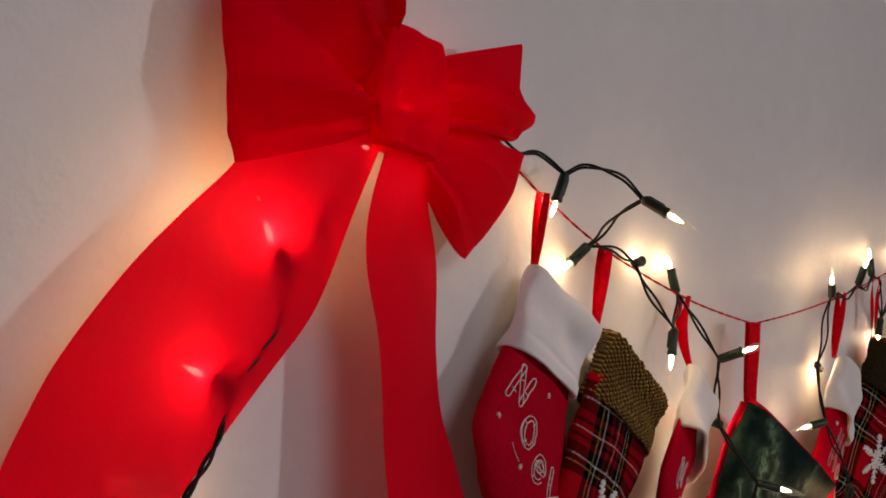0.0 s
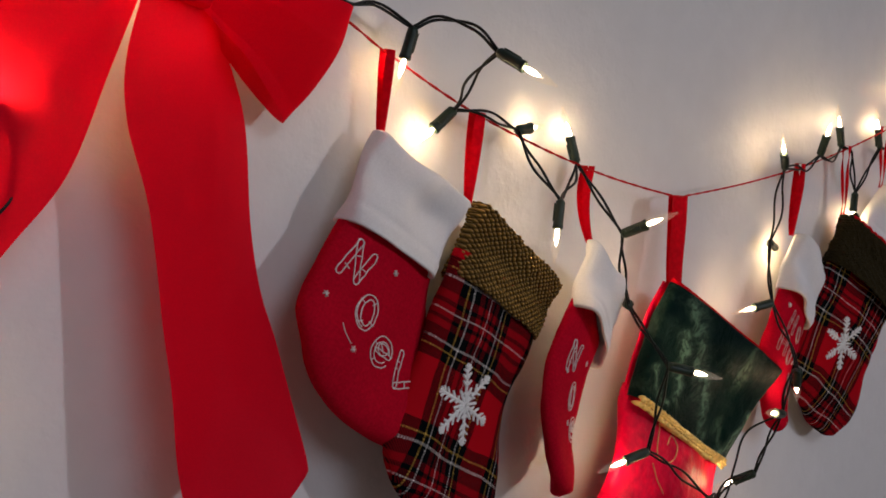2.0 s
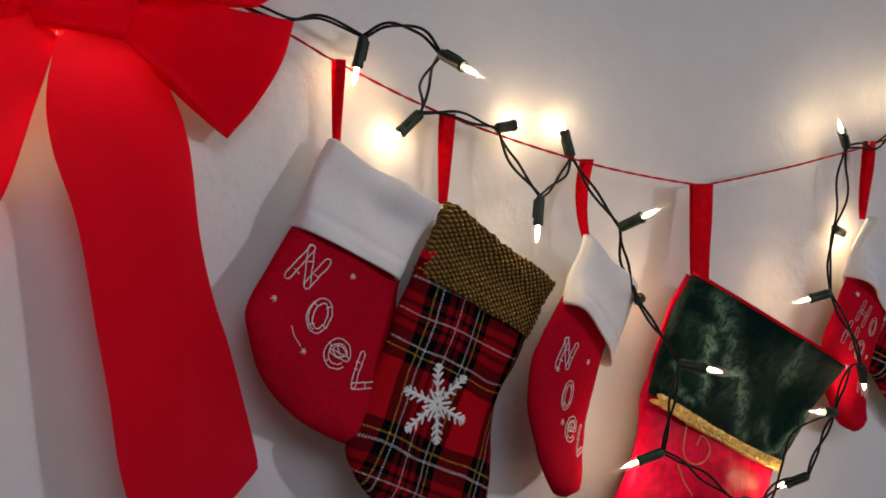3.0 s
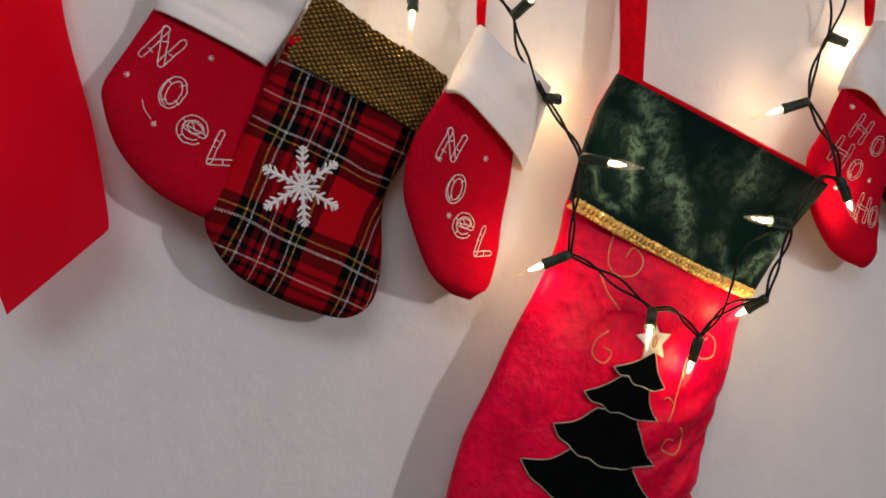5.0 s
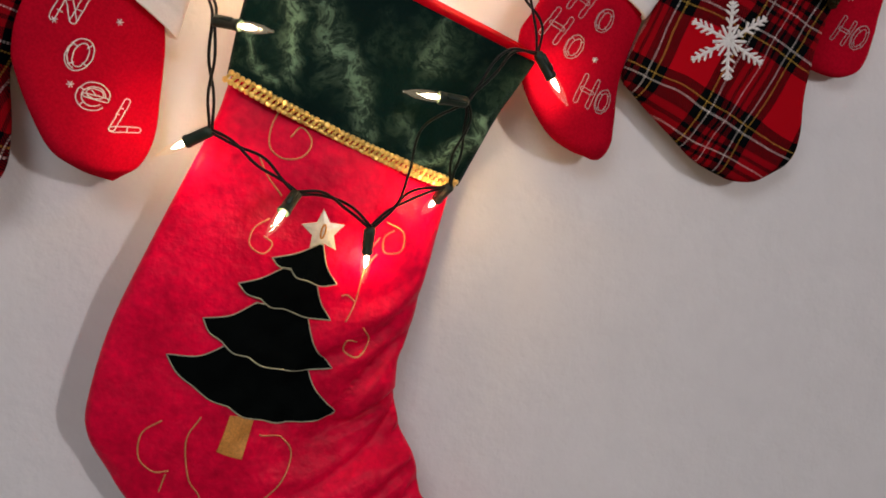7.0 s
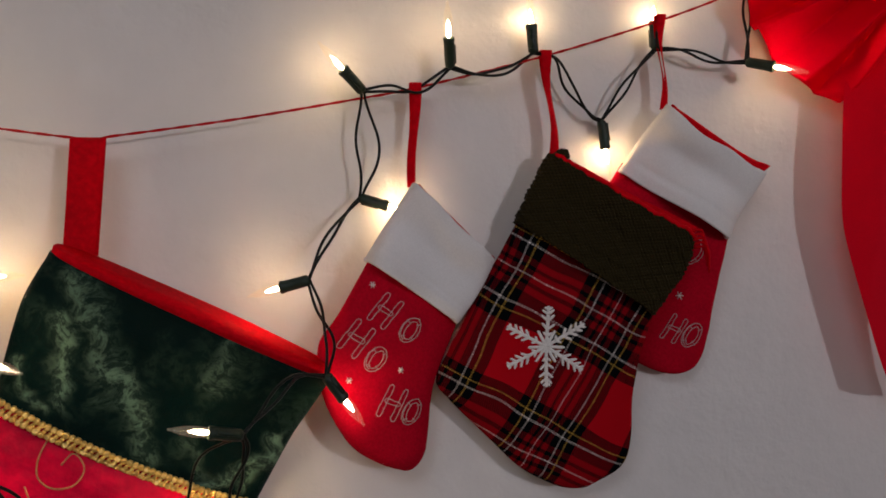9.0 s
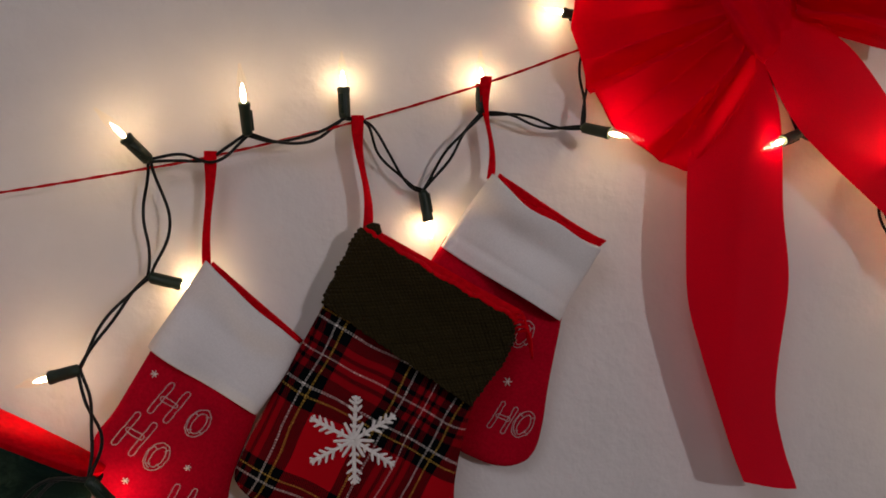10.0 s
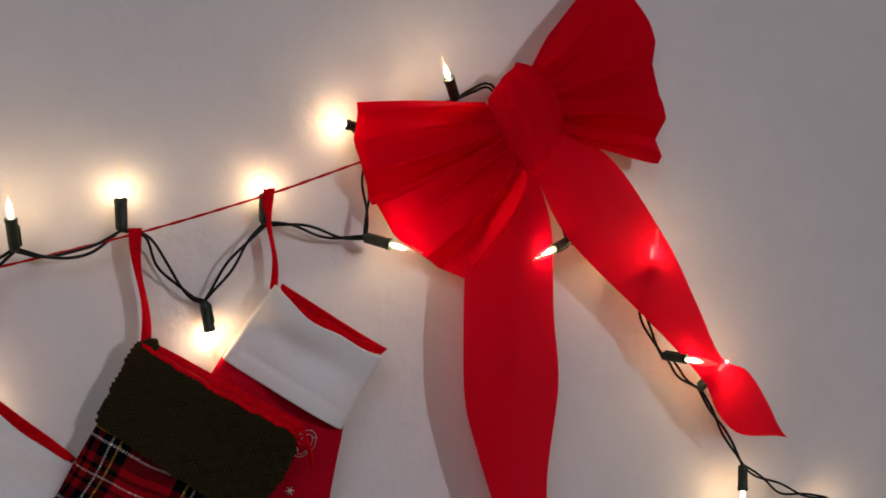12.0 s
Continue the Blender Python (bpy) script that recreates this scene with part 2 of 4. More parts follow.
def knit(name, dark, lit, pitch, relief=0.0022):
    """Coarse woven cloth of small raised knots in offset rows."""
    m = material(name, dark, 0.7, gloss=0.08)
    t = m.node_tree
    n, b = t.nodes, t.nodes["Principled BSDF"]
    co = n.new("ShaderNodeTexCoord")
    sep = n.new("ShaderNodeSeparateXYZ")
    t.links.new(co.outputs["Object"], sep.inputs[0])

    def maths(kind, a, b_=0.0, c_=0.0):
        k = n.new("ShaderNodeMath")
        k.operation = kind
        for i, v in enumerate((a, b_, c_)):
            if isinstance(v, float):
                k.inputs[i].default_value = v
            else:
                t.links.new(v, k.inputs[i])
        return k.outputs[0]

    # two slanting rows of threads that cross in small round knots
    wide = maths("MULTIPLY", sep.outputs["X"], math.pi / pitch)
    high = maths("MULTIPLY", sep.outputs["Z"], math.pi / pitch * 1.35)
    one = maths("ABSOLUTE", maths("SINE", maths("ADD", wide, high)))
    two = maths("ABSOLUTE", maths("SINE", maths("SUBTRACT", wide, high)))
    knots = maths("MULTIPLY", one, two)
    # shade painted in: hollows between knots take the dark colour, tops the lit one
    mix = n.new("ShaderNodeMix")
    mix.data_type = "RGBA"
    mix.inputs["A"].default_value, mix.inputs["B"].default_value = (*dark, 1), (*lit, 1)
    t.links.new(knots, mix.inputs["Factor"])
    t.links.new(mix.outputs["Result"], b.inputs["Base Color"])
    bump = n.new("ShaderNodeBump")
    bump.inputs["Strength"].default_value, bump.inputs["Distance"].default_value = 1.0, relief
    t.links.new(knots, bump.inputs["Height"])
    t.links.new(bump.outputs["Normal"], b.inputs["Normal"])
    return m


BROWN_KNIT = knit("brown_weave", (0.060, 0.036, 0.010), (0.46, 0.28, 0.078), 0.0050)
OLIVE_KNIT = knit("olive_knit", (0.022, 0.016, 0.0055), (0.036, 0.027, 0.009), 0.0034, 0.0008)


def glass_material():
    """Very thin clear glass of a lit bulb: light goes straight through it, it mirrors a little, and the glass itself glows faintly."""
    m = bpy.data.materials.new("bulb_glass")
    m.use_nodes = True
    t = m.node_tree
    clear, gloss, mix, lit, both = (t.nodes.new("ShaderNode" + k) for k in ("BsdfTransparent", "BsdfGlossy", "MixShader", "Emission", "AddShader"))
    clear.inputs["Color"].default_value = (1, 0.985, 0.95, 1)
    gloss.inputs["Roughness"].default_value = 0.10
    lit.inputs["Color"].default_value, lit.inputs["Strength"].default_value = (1.0, 0.85, 0.62, 1), 0.045
    mix.inputs["Fac"].default_value = 0.06
    t.links.new(clear.outputs[0], mix.inputs[1])
    t.links.new(gloss.outputs[0], mix.inputs[2])
    t.links.new(mix.outputs[0], both.inputs[0])
    t.links.new(lit.outputs[0], both.inputs[1])
    t.links.new(both.outputs[0], t.nodes["Material Output"].inputs["Surface"])
    return m


def glow_material(name, colour, strength):
    m = bpy.data.materials.new(name)
    m.use_nodes = True
    t = m.node_tree
    e = t.nodes.new("ShaderNodeEmission")
    e.inputs[0].default_value, e.inputs[1].default_value = (*colour, 1), strength
    t.links.new(e.outputs[0], t.nodes["Material Output"].inputs["Surface"])
    return m


GLASS = glass_material()
HOT = glow_material("hot_filament", (1.0, 0.78, 0.46), 55.0)


# ---- building helpers ----
def thing(name, label, category, group="", at=(0, 0, 0), turn=0.0, kind=""):
    ob = new(name)
    ob.empty_display_size = 0.02
    ob.matrix_world = pose(*at, 0, turn, 0)
    return tagged(ob, label, category, group, kind)


def link(name, mesh, mat, parent, label="", smooth=True):
    mesh.materials.clear()
    mesh.materials.append(mat)
    if smooth:
        for p in mesh.polygons:
            p.use_smooth = True
    ob = new(name, mesh)
    if parent:
        ob.parent = parent
    if label:
        ob["label"] = label
    return ob


def root_of(ob):
    while ob.parent:
        ob = ob.parent
    return ob


def part(name, bm, mat, parent, label="", smooth=True):
    """Links a bmesh built in world places as one mesh under a thing."""
    if parent:
        bm.transform(root_of(parent).matrix_basis.inverted())
    bmesh.ops.recalc_face_normals(bm, faces=bm.faces)
    mesh = bpy.data.meshes.new(name)
    bm.to_mesh(mesh)
    bm.free()
    return link(name, mesh, mat, parent, label, smooth)


def spline(points, n, closed=False):
    """n + 1 points, evenly spaced by length, on a smooth curve through the points."""
    p = [Vector(q) for q in points]
    if len(p) == 2:
        return [p[0].lerp(p[1], i / n) for i in range(n + 1)]
    fine = []
    count = len(p) if closed else len(p) - 1
    for i in range(count):
        if closed:
            a, b, c, d = (p[(i + k) % len(p)] for k in (-1, 0, 1, 2))
        else:
            b, c = p[i], p[i + 1]
            a = p[i - 1] if i else b * 2 - c
            d = p[i + 2] if i + 2 < len(p) else c * 2 - b
        for k in range(12):
            u = k / 12
            fine.append(0.5 * ((2 * b) + (c - a) * u + (2 * a - 5 * b + 4 * c - d) * u * u + (3 * b - a - 3 * c + d) * u ** 3))
    fine.append(p[0] if closed else p[-1])
    run = [0.0]
    for a, b in zip(fine, fine[1:]):
        run.append(run[-1] + (b - a).length)
    out, k = [], 0
    for i in range(n + 1):
        s = run[-1] * i / n
        while k < len(run) - 2 and run[k + 1] < s:
            k += 1
        f = (s - run[k]) / max(run[k + 1] - run[k], 1e-9)
        out.append(fine[k].lerp(fine[k + 1], min(max(f, 0), 1)))
    return out


def flat(points, y):
    """(x, z) pairs at the depth y, or at depths that run evenly through several values."""
    ys = y if isinstance(y, tuple) else (y, y)
    out = []
    for i, (x, z) in enumerate(points):
        u = i / max(len(points) - 1, 1) * (len(ys) - 1)
        k = min(int(u), len(ys) - 2)
        out.append(Vector((x, ys[k] + (ys[k + 1] - ys[k]) * (u - k), z)))
    return out


def grid_faces(bm, rows, wrap=False):
    for a, b in zip(rows, rows[1:]):
        n = len(a)
        for j in range(n if wrap else n - 1):
            f = [a[j], a[(j + 1) % n], b[(j + 1) % n], b[j]]
            f = [v for i, v in enumerate(f) if v not in f[:i]]
            if len(f) > 2:
                try:
                    bm.faces.new(f)
                except ValueError:
                    pass


def rumple(bm, size, amount, seed=0.0, fade=None):
    for v in bm.verts:
        p = v.co / size + Vector((seed, seed * 1.7, -seed))
        k = fade(v.co) if fade else 1.0
        v.co.y += amount * k * noise.noise(p)
        v.co.y = min(v.co.y, WALL - 0.001)


def sleeve(left, right, ns, nu, depth, close=True, back=0.6, wall=0.0, square=0.75, sag=0.0, hem=False):
    """A stuffed or hollow cloth tube between a left and a right edge; wall: its cloth's thickness where its top stays open."""
    a, b = spline(left, ns), spline(right, ns)
    bm = bmesh.new()
    rings = []

    def ring(i, shrink):
        c, h = (a[i] + b[i]) / 2, (b[i] - a[i]) / 2
        i0, i1 = max(i - 1, 0), min(i + 1, ns)
        down = ((a[i1] + b[i1]) - (a[i0] + b[i0])).normalized()
        out = h.cross(down)
        out = out.normalized() if out.length > 1e-9 else Vector((0, -1, 0))
        if out.y > 0:
            out = -out
        d = min(depth, h.length * 0.7)
        if hem:
            d *= (1 - 0.32 * math.exp(-((i / ns - 0.45) / 0.22) ** 2)) * (1 + 0.10 / (1 + math.exp(-(i / ns - 0.83) * 50)) - 0.06 * math.exp(-((i / ns - 0.80) / 0.045) ** 2))
        vs = []
        for j in range(nu):
            th = 2 * math.pi * j / nu
            s, k = math.sin(th), math.cos(th)
            s = math.copysign(abs(s) ** square, s) * (d if s > 0 else d * back)
            dip = sag * max(0.0, math.sin(th)) ** 1.5 * max(0.0, 1 - 2.2 * i / ns) * (1 - 0.4 * k) * (1 + 0.25 * math.sin(5.3 * k + 700 * sag))
            vs.append(bm.verts.new(c + h * k * shrink + out * (s * (shrink - 0.5 * (1 - shrink)) if shrink < 1 else s) + down * dip))
        return vs

    for i in range(ns + 1):
        rings.append(ring(i, 1.0))
    if wall:
        inner = [ring(i, 1 - wall) for i in range(0, ns // 2)]
        rings = inner[::-1] + rings
    if hem:
        rings += [ring(ns, 0.93), ring(ns - ns // 10, 0.88), ring(ns - ns // 4, 0.84)]
    grid_faces(bm, rings, True)
    if close:
        bm.faces.new(rings[-1])
        if not wall:
            bm.faces.new(rings[0])
    return bm


def strip(left, right, ns, nu, curl=0.0):
    """A ribbon between two edges; curl: how far its middle stands off towards the room."""
    a, b = spline(left, ns), spline(right, ns)
    bm = bmesh.new()
    rows = []
    for i in range(ns + 1):
        row = []
        for j in range(nu + 1):
            u = j / nu
            p = a[i].lerp(b[i], u)
            p.y -= curl * math.sin(math.pi * u)
            row.append(bm.verts.new(p))
        rows.append(row)
    grid_faces(bm, rows)
    return bm


def tube(points, radius, sides=6, bm=None):
    bm = bm or bmesh.new()
    rings = []
    up = Vector((0.3, -1, 0.2)).normalized()
    for i, p in enumerate(points):
        d = (points[min(i + 1, len(points) - 1)] - points[max(i - 1, 0)]).normalized()
        x = d.cross(up)
        x = x.normalized() if x.length > 1e-6 else d.orthogonal().normalized()
        y = d.cross(x)
        rings.append([bm.verts.new(p + (x * math.cos(2 * math.pi * k / sides) + y * math.sin(2 * math.pi * k / sides)) * radius) for k in range(sides)])
    grid_faces(bm, rings, True)
    bm.faces.new(rings[0])
    bm.faces.new(rings[-1])
    return bm


def box(x0, x1, y0, y1, z0, z1, bevel=0.0):
    bm = bmesh.new()
    bmesh.ops.create_cube(bm, size=1)
    for v in bm.verts:
        v.co = Vector((x0 + (v.co.x + 0.5) * (x1 - x0), y0 + (v.co.y + 0.5) * (y1 - y0), z0 + (v.co.z + 0.5) * (z1 - z0)))
    if bevel:
        bmesh.ops.bevel(bm, geom=bm.edges[:], offset=bevel, segments=2, affect="EDGES")
    return bm


def tree_of(bm):
    return BVHTree.FromBMesh(bm)


def drape(bm, tree, lift, keep=0.0):
    """Lays a flat shape, seen from the room, onto the cloth behind it; what was thick stays so by keep."""
    for v in bm.verts:
        hit = tree.ray_cast(Vector((v.co.x, -1.0, v.co.z)), Vector((0, 1, 0)))[0]
        y = hit.y if hit else 0.50
        v.co.y = y - lift + keep * v.co.y
    return bm


def corner_line(points, sharp, n):
    """A closed outline of n points: smooth, but for corners at the given places in the list."""
    k = len(points)
    cut = sorted(sharp)
    out = []
    for a, b in zip(cut, cut[1:] + [cut[0] + k]):
        run = [(points[i % k][0], 0, points[i % k][1]) for i in range(a, b + 1)]
        m = max(2, round(n * (b - a) / k))
        out += spline(run, m)[:-1]
    return out


def plate(points, n, y_thick, sharp=()):
    """A flat piece of cloth with a smooth outline of (x, z) pairs, with inner rings so that it can be draped."""
    o = corner_line(points, sharp, n) if sharp else spline([(x, 0, z) for x, z in points], n, True)[:-1]
    c = sum(o, Vector()) / len(o)
    bm = bmesh.new()
    rows = [[bm.verts.new(p + Vector((0, y_thick, 0))) for p in o]]
    for k in (1.0, 0.97, 0.88, 0.76, 0.64, 0.5, 0.36, 0.22, 0.1):
        rows.append([bm.verts.new(c + (p - c) * k) for p in o])
    grid_faces(bm, rows, True)
    bm.faces.new(rows[-1])
    return bm


# ---- the room ----
def slab(name, bm, mat, label, category):
    ob = part(name, bm, mat, None, "", False)
    return tagged(ob, label, category, "", "structure")


X0, X1, Y0, HIGH = -1.9, 5.6, -5.3, 2.5
slab("wall_north", box(X0, X1, WALL, WALL + 0.12, 0, HIGH), PAINT, "off-white painted plaster wall with slight texture", "wall")
slab("wall_south", box(X0, X1, Y0 - 0.12, Y0, 0, HIGH), PLAIN, "plain painted wall behind the camera", "wall")
slab("wall_west", box(X0 - 0.12, X0, Y0 - 0.12, WALL + 0.12, 0, HIGH), PLAIN, "plain painted side wall", "wall")
slab("wall_east", box(X1, X1 + 0.12, Y0 - 0.12, WALL + 0.12, 0, HIGH), PLAIN, "plain painted side wall", "wall")
slab("floor", box(X0 - 0.12, X1 + 0.12, Y0 - 0.12, WALL + 0.12, -0.1, 0), BOARDS, "plain brown wooden floor", "floor")
slab("ceiling", box(X0 - 0.12, X1 + 0.12, Y0 - 0.12, WALL + 0.12, HIGH, HIGH + 0.1), PLAIN, "plain painted ceiling", "ceiling")


# ---- the cord ----
def hanging_cord():
    t = thing("cord", "thin twisted red cord strung in a shallow V between two bows", "cord", at=(1.0, 0.512, 1.41))
    pts = flat([(0.56, 1.53), (0.645, 1.490), (0.669, 1.479), (0.747, 1.450), (0.858, 1.422), (0.955, 1.4080), (0.974, 1.4095), (1.051, 1.4215), (1.12, 1.4345),
                (1.161, 1.443), (1.248, 1.466), (1.329, 1.492), (1.387, 1.514), (1.47, 1.545)], 0.512)
    for p in pts:
        p.y -= 0.009 * max(0.0, 1 - abs(p.x - 0.98) / 0.22)
    line = spline(pts, 240)
    for k in (0, 1):
        strand = []
        for i, p in enumerate(line):
            a = i * 0.9 + k * math.pi
            strand.append(p + Vector((0, math.cos(a), math.sin(a))) * 0.0004)
        part("strand", tube(strand, 0.00055, 5), CORD, t)


hanging_cord()


# ---- the bows ----
def loop(parent, hub, edge, half, pleats, amp, seed, nr=26, nj=64):
    """One ribbon loop of a bow: gathered at the hub, open towards its sides, folded over at its outer edge."""
    e = spline(edge, nj)
    h = spline(hub, nj)
    bm = bmesh.new()
    rows = []
    for i in range(nr + 1):
        ang = math.pi * i / nr
        r = max(0.0, math.sin(ang)) ** 0.8
        row = []
        for j in range(nj + 1):
            u = j / nj
            p = h[j].lerp(e[j], r)
            off = -math.cos(ang) * half * min(1.0, 2.2 * r)
            ph = (pleats * (u + 0.07 * math.sin(5 * u + seed)) + seed / 6.28) % 1.0
            fold = amp * (4 * abs(ph - 0.5) - 1) * (1 - 0.7 * r) * min(1, 5 * r) * (1 if i <= nr / 2 else 0.3)
            p.y += off + fold + 0.0025 * noise.noise(p * 40 + Vector((seed, 0, 0)))
            p.y = min(p.y, WALL - 0.002)
            row.append(bm.verts.new(p))
        rows.append(row)
    grid_faces(bm, rows)
    return part("loop", bm, RIBBON, parent)


def knot(parent, left, right, depth, square=0.30, creases=()):
    bm = sleeve(left, right, 26, 48, depth, True, 0.9, 0.0, square)
    rumple(bm, 0.03, 0.004, 3.0)
    for v in bm.verts:
        v.co.y += 0.0008 * math.sin(v.co.x * 330 + 1.5 * math.sin(v.co.z * 90))
    for c in creases:
        for v in bm.verts:
            v.co.y += 0.0042 * math.exp(-((0.8 * v.co.x + 0.6 * v.co.z - c) / 0.0042) ** 2)
    return part("knot", bm, RIBBON, parent)


def tail(parent, left, right, curl, seed, ns=70, amount=0.006):
    bm = strip(left, right, ns, 16, curl)
    rumple(bm, 0.06, amount, seed)
    return part("tail", bm, RIBBON, parent)


def left_bow():
    t = thing("bow", "large red ribbon bow with long tails, lit from behind", "bow", "ribbon bows", at=(0.515, 0.50, 1.51))
    hub = flat([(0.502, 1.535), (0.496, 1.51), (0.50, 1.492)], 0.488)
    loop(t, hub, flat([(0.475, 1.625), (0.44, 1.60), (0.412, 1.55), (0.413, 1.51), (0.424, 1.463)], (0.500, 0.494)), 0.020, 3.4, 0.017, 0.4)
    hub = flat([(0.53, 1.535), (0.536, 1.518), (0.54, 1.50)], 0.488)
    loop(t, hub, flat([(0.609, 1.563), (0.616, 1.545), (0.621, 1.532), (0.631, 1.519), (0.612, 1.505)], 0.497), 0.012, 2.2, 0.009, 1.9)
    hub = flat([(0.54, 1.505), (0.538, 1.495), (0.53, 1.488)], 0.490)
    loop(t, hub, flat([(0.638, 1.500), (0.632, 1.480), (0.617, 1.453), (0.600, 1.432)], (0.506, 0.510)), 0.012, 1.2, 0.004, 0.2)
    knot(t, flat([(0.494, 1.545), (0.489, 1.52), (0.490, 1.50), (0.496, 1.485)], 0.488), flat([(0.532, 1.541), (0.540, 1.52), (0.544, 1.50), (0.538, 1.481)], 0.488), 0.014)
    tail(t, flat([(0.45, 1.498), (0.425, 1.463), (0.402, 1.437), (0.381, 1.413), (0.363, 1.388), (0.351, 1.368), (0.343, 1.348), (0.335, 1.324), (0.326, 1.285), (0.322, 1.25)], (0.497, 0.497)),
         flat([(0.514, 1.500), (0.496, 1.444), (0.480, 1.398), (0.457, 1.366), (0.436, 1.337), (0.417, 1.310), (0.405, 1.29), (0.396, 1.27)], (0.494, 0.497)), 0.010, 2.0, amount=0.002)
    tail(t, flat([(0.510, 1.495), (0.501, 1.455), (0.503, 1.425), (0.514, 1.386), (0.522, 1.331), (0.527, 1.297), (0.533, 1.251), (0.547, 1.202)], (0.487, 0.487, 0.478, 0.468)),
         flat([(0.538, 1.495), (0.566, 1.462), (0.578, 1.43), (0.584, 1.375), (0.591, 1.340), (0.597, 1.315), (0.602, 1.285), (0.606, 1.253), (0.603, 1.247)], (0.490, 0.512, 0.513, 0.509, 0.507, 0.499, 0.487, 0.474, 0.471)), 0.005, 5.0, amount=0.003)


def right_bow():
    t = thing("bow", "red satin ribbon bow with pleated loops and two long tails", "bow", "ribbon bows", at=(1.505, 0.50, 1.53))
    hub = flat([(1.468, 1.556), (1.478, 1.542), (1.486, 1.53)], 0.496)
    loop(t, hub, flat([(1.383, 1.552), (1.382, 1.53), (1.386, 1.509), (1.394, 1.486)], 0.506), 0.013, 2.2, 0.019, 0.6)
    hub = flat([(1.482, 1.535), (1.49, 1.522), (1.50, 1.512)], 0.494)
    loop(t, hub, flat([(1.394, 1.489), (1.41, 1.468), (1.43, 1.452), (1.458, 1.438)], 0.507), 0.012, 2.3, 0.019, 1.5)
    hub = flat([(1.500, 1.578), (1.512, 1.570), (1.52, 1.558)], 0.496)
    loop(t, hub, flat([(1.556, 1.648), (1.585, 1.646), (1.602, 1.622), (1.606, 1.594)], 0.506), 0.013, 1.9, 0.016, 0.3)
    hub = flat([(1.515, 1.566), (1.526, 1.552), (1.528, 1.538)], 0.494)
    loop(t, hub, flat([(1.601, 1.595), (1.616, 1.571), (1.614, 1.545), (1.611, 1.521)], 0.507), 0.013, 2.2, 0.017, 2.2)
    knot(t, flat([(1.493, 1.585), (1.474, 1.563), (1.476, 1.54), (1.496, 1.512)], 0.496), flat([(1.503, 1.582), (1.525, 1.562), (1.530, 1.536), (1.508, 1.507)], 0.498), 0.0085, 1.0, (2.113, 2.131, 2.147))
    tail(t, flat([(1.488, 1.520), (1.462, 1.460), (1.4545, 1.439), (1.454, 1.367), (1.465, 1.321), (1.483, 1.268), (1.494, 1.239)], (0.500, 0.496, 0.492, 0.491, 0.490)),
         flat([(1.509, 1.512), (1.520, 1.474), (1.5225, 1.411), (1.5235, 1.365), (1.516, 1.298), (1.521, 1.263), (1.531, 1.233)], (0.500, 0.496, 0.492, 0.491, 0.490)), 0.006, 8.0, amount=0.003)
    tail(t, flat([(1.507, 1.5198), (1.51, 1.5055), (1.5339, 1.4628), (1.5921, 1.4102), (1.6393, 1.3648), (1.654, 1.3388), (1.6743, 1.3223), (1.7111, 1.3185)], (0.503, 0.499, 0.494, 0.49, 0.488, 0.487, 0.487, 0.487)),
         flat([(1.5339, 1.5447), (1.5733, 1.5173), (1.6134, 1.4628), (1.6349, 1.4209), (1.6567, 1.3803), (1.6802, 1.3688), (1.7005, 1.3427), (1.7121, 1.3185)], (0.503, 0.499, 0.494, 0.49, 0.488, 0.487, 0.487, 0.487)), 0.008, 3.3, amount=0.0015)


left_bow()
right_bow()


# ---- the stockings ----
def strap(parent, top, bottom, w0, w1, y, y1=None, twist=0.54, wave=0.0):
    """A looped ribbon over the cord: a front and a back layer, joined over the cord."""
    (x0, z0), (x1, z1) = top, bottom
    bm = bmesh.new()
    rows = []
    n = 14
    mid = 0.5 * (x0 + x1) + 0.15 * (x1 - x0)
    for side in (1, -1):
        for i in (reversed(range(n + 1)) if side == 1 else range(n + 1)):
            u = i / n
            x = (1 - u) ** 2 * x0 + 2 * u * (1 - u) * mid + u * u * x1
            z = z0 + (z1 - z0) * u + (0.0012 if i == 0 else 0)
            w = w0 + (w1 - w0) * u
            x += wave * math.sin(2 * math.pi * u)
            tw = twist * math.sin(math.pi * u) * (1 if (x1 > x0) else -1)
            yy = y + ((y if y1 is None else y1) - y) * u * u - side * (0.0022 * (1 - u) + 0.0012)
            rows.append([bm.verts.new((x - w / 2 * math.cos(tw), yy - w / 2 * math.sin(tw), z)), bm.verts.new((x, yy - 0.0008, z)),
                         bm.verts.new((x + w / 2 * math.cos(tw), yy + w / 2 * math.sin(tw), z))])
    grid_faces(bm, rows)
    return part("strap", bm, STRAP, parent, "red ribbon hanging loop")


def capsule(a, b, w):
    """The outline of a rounded stroke from a to b."""
    a, b = Vector((*a, 0)), Vector((*b, 0))
    d = (b - a).normalized()
    q = Vector((-d.y, d.x, 0))
    out = []
    for p, s in ((a, -1), (b, 1)):
        for k in range(5):
            ang = math.pi * k / 4
            out.append(p + q * w * math.cos(ang) * -s + d * s * w * math.sin(ang))
    return out + out[:1]


def ring_of(x, y, rx, ry, lean=0.0, start=0, end=360):
    n = max(8, int((end - start) / 8))
    return [Vector((x + rx * math.cos(radians(start + (end - start) * i / n)) + lean * ry * math.sin(radians(start + (end - start) * i / n)), y + ry * math.sin(radians(start + (end - start) * i / n)), 0)) for i in range(n + 1)]


def bar(a, b):
    return [Vector((*a, 0)), Vector((*b, 0))]


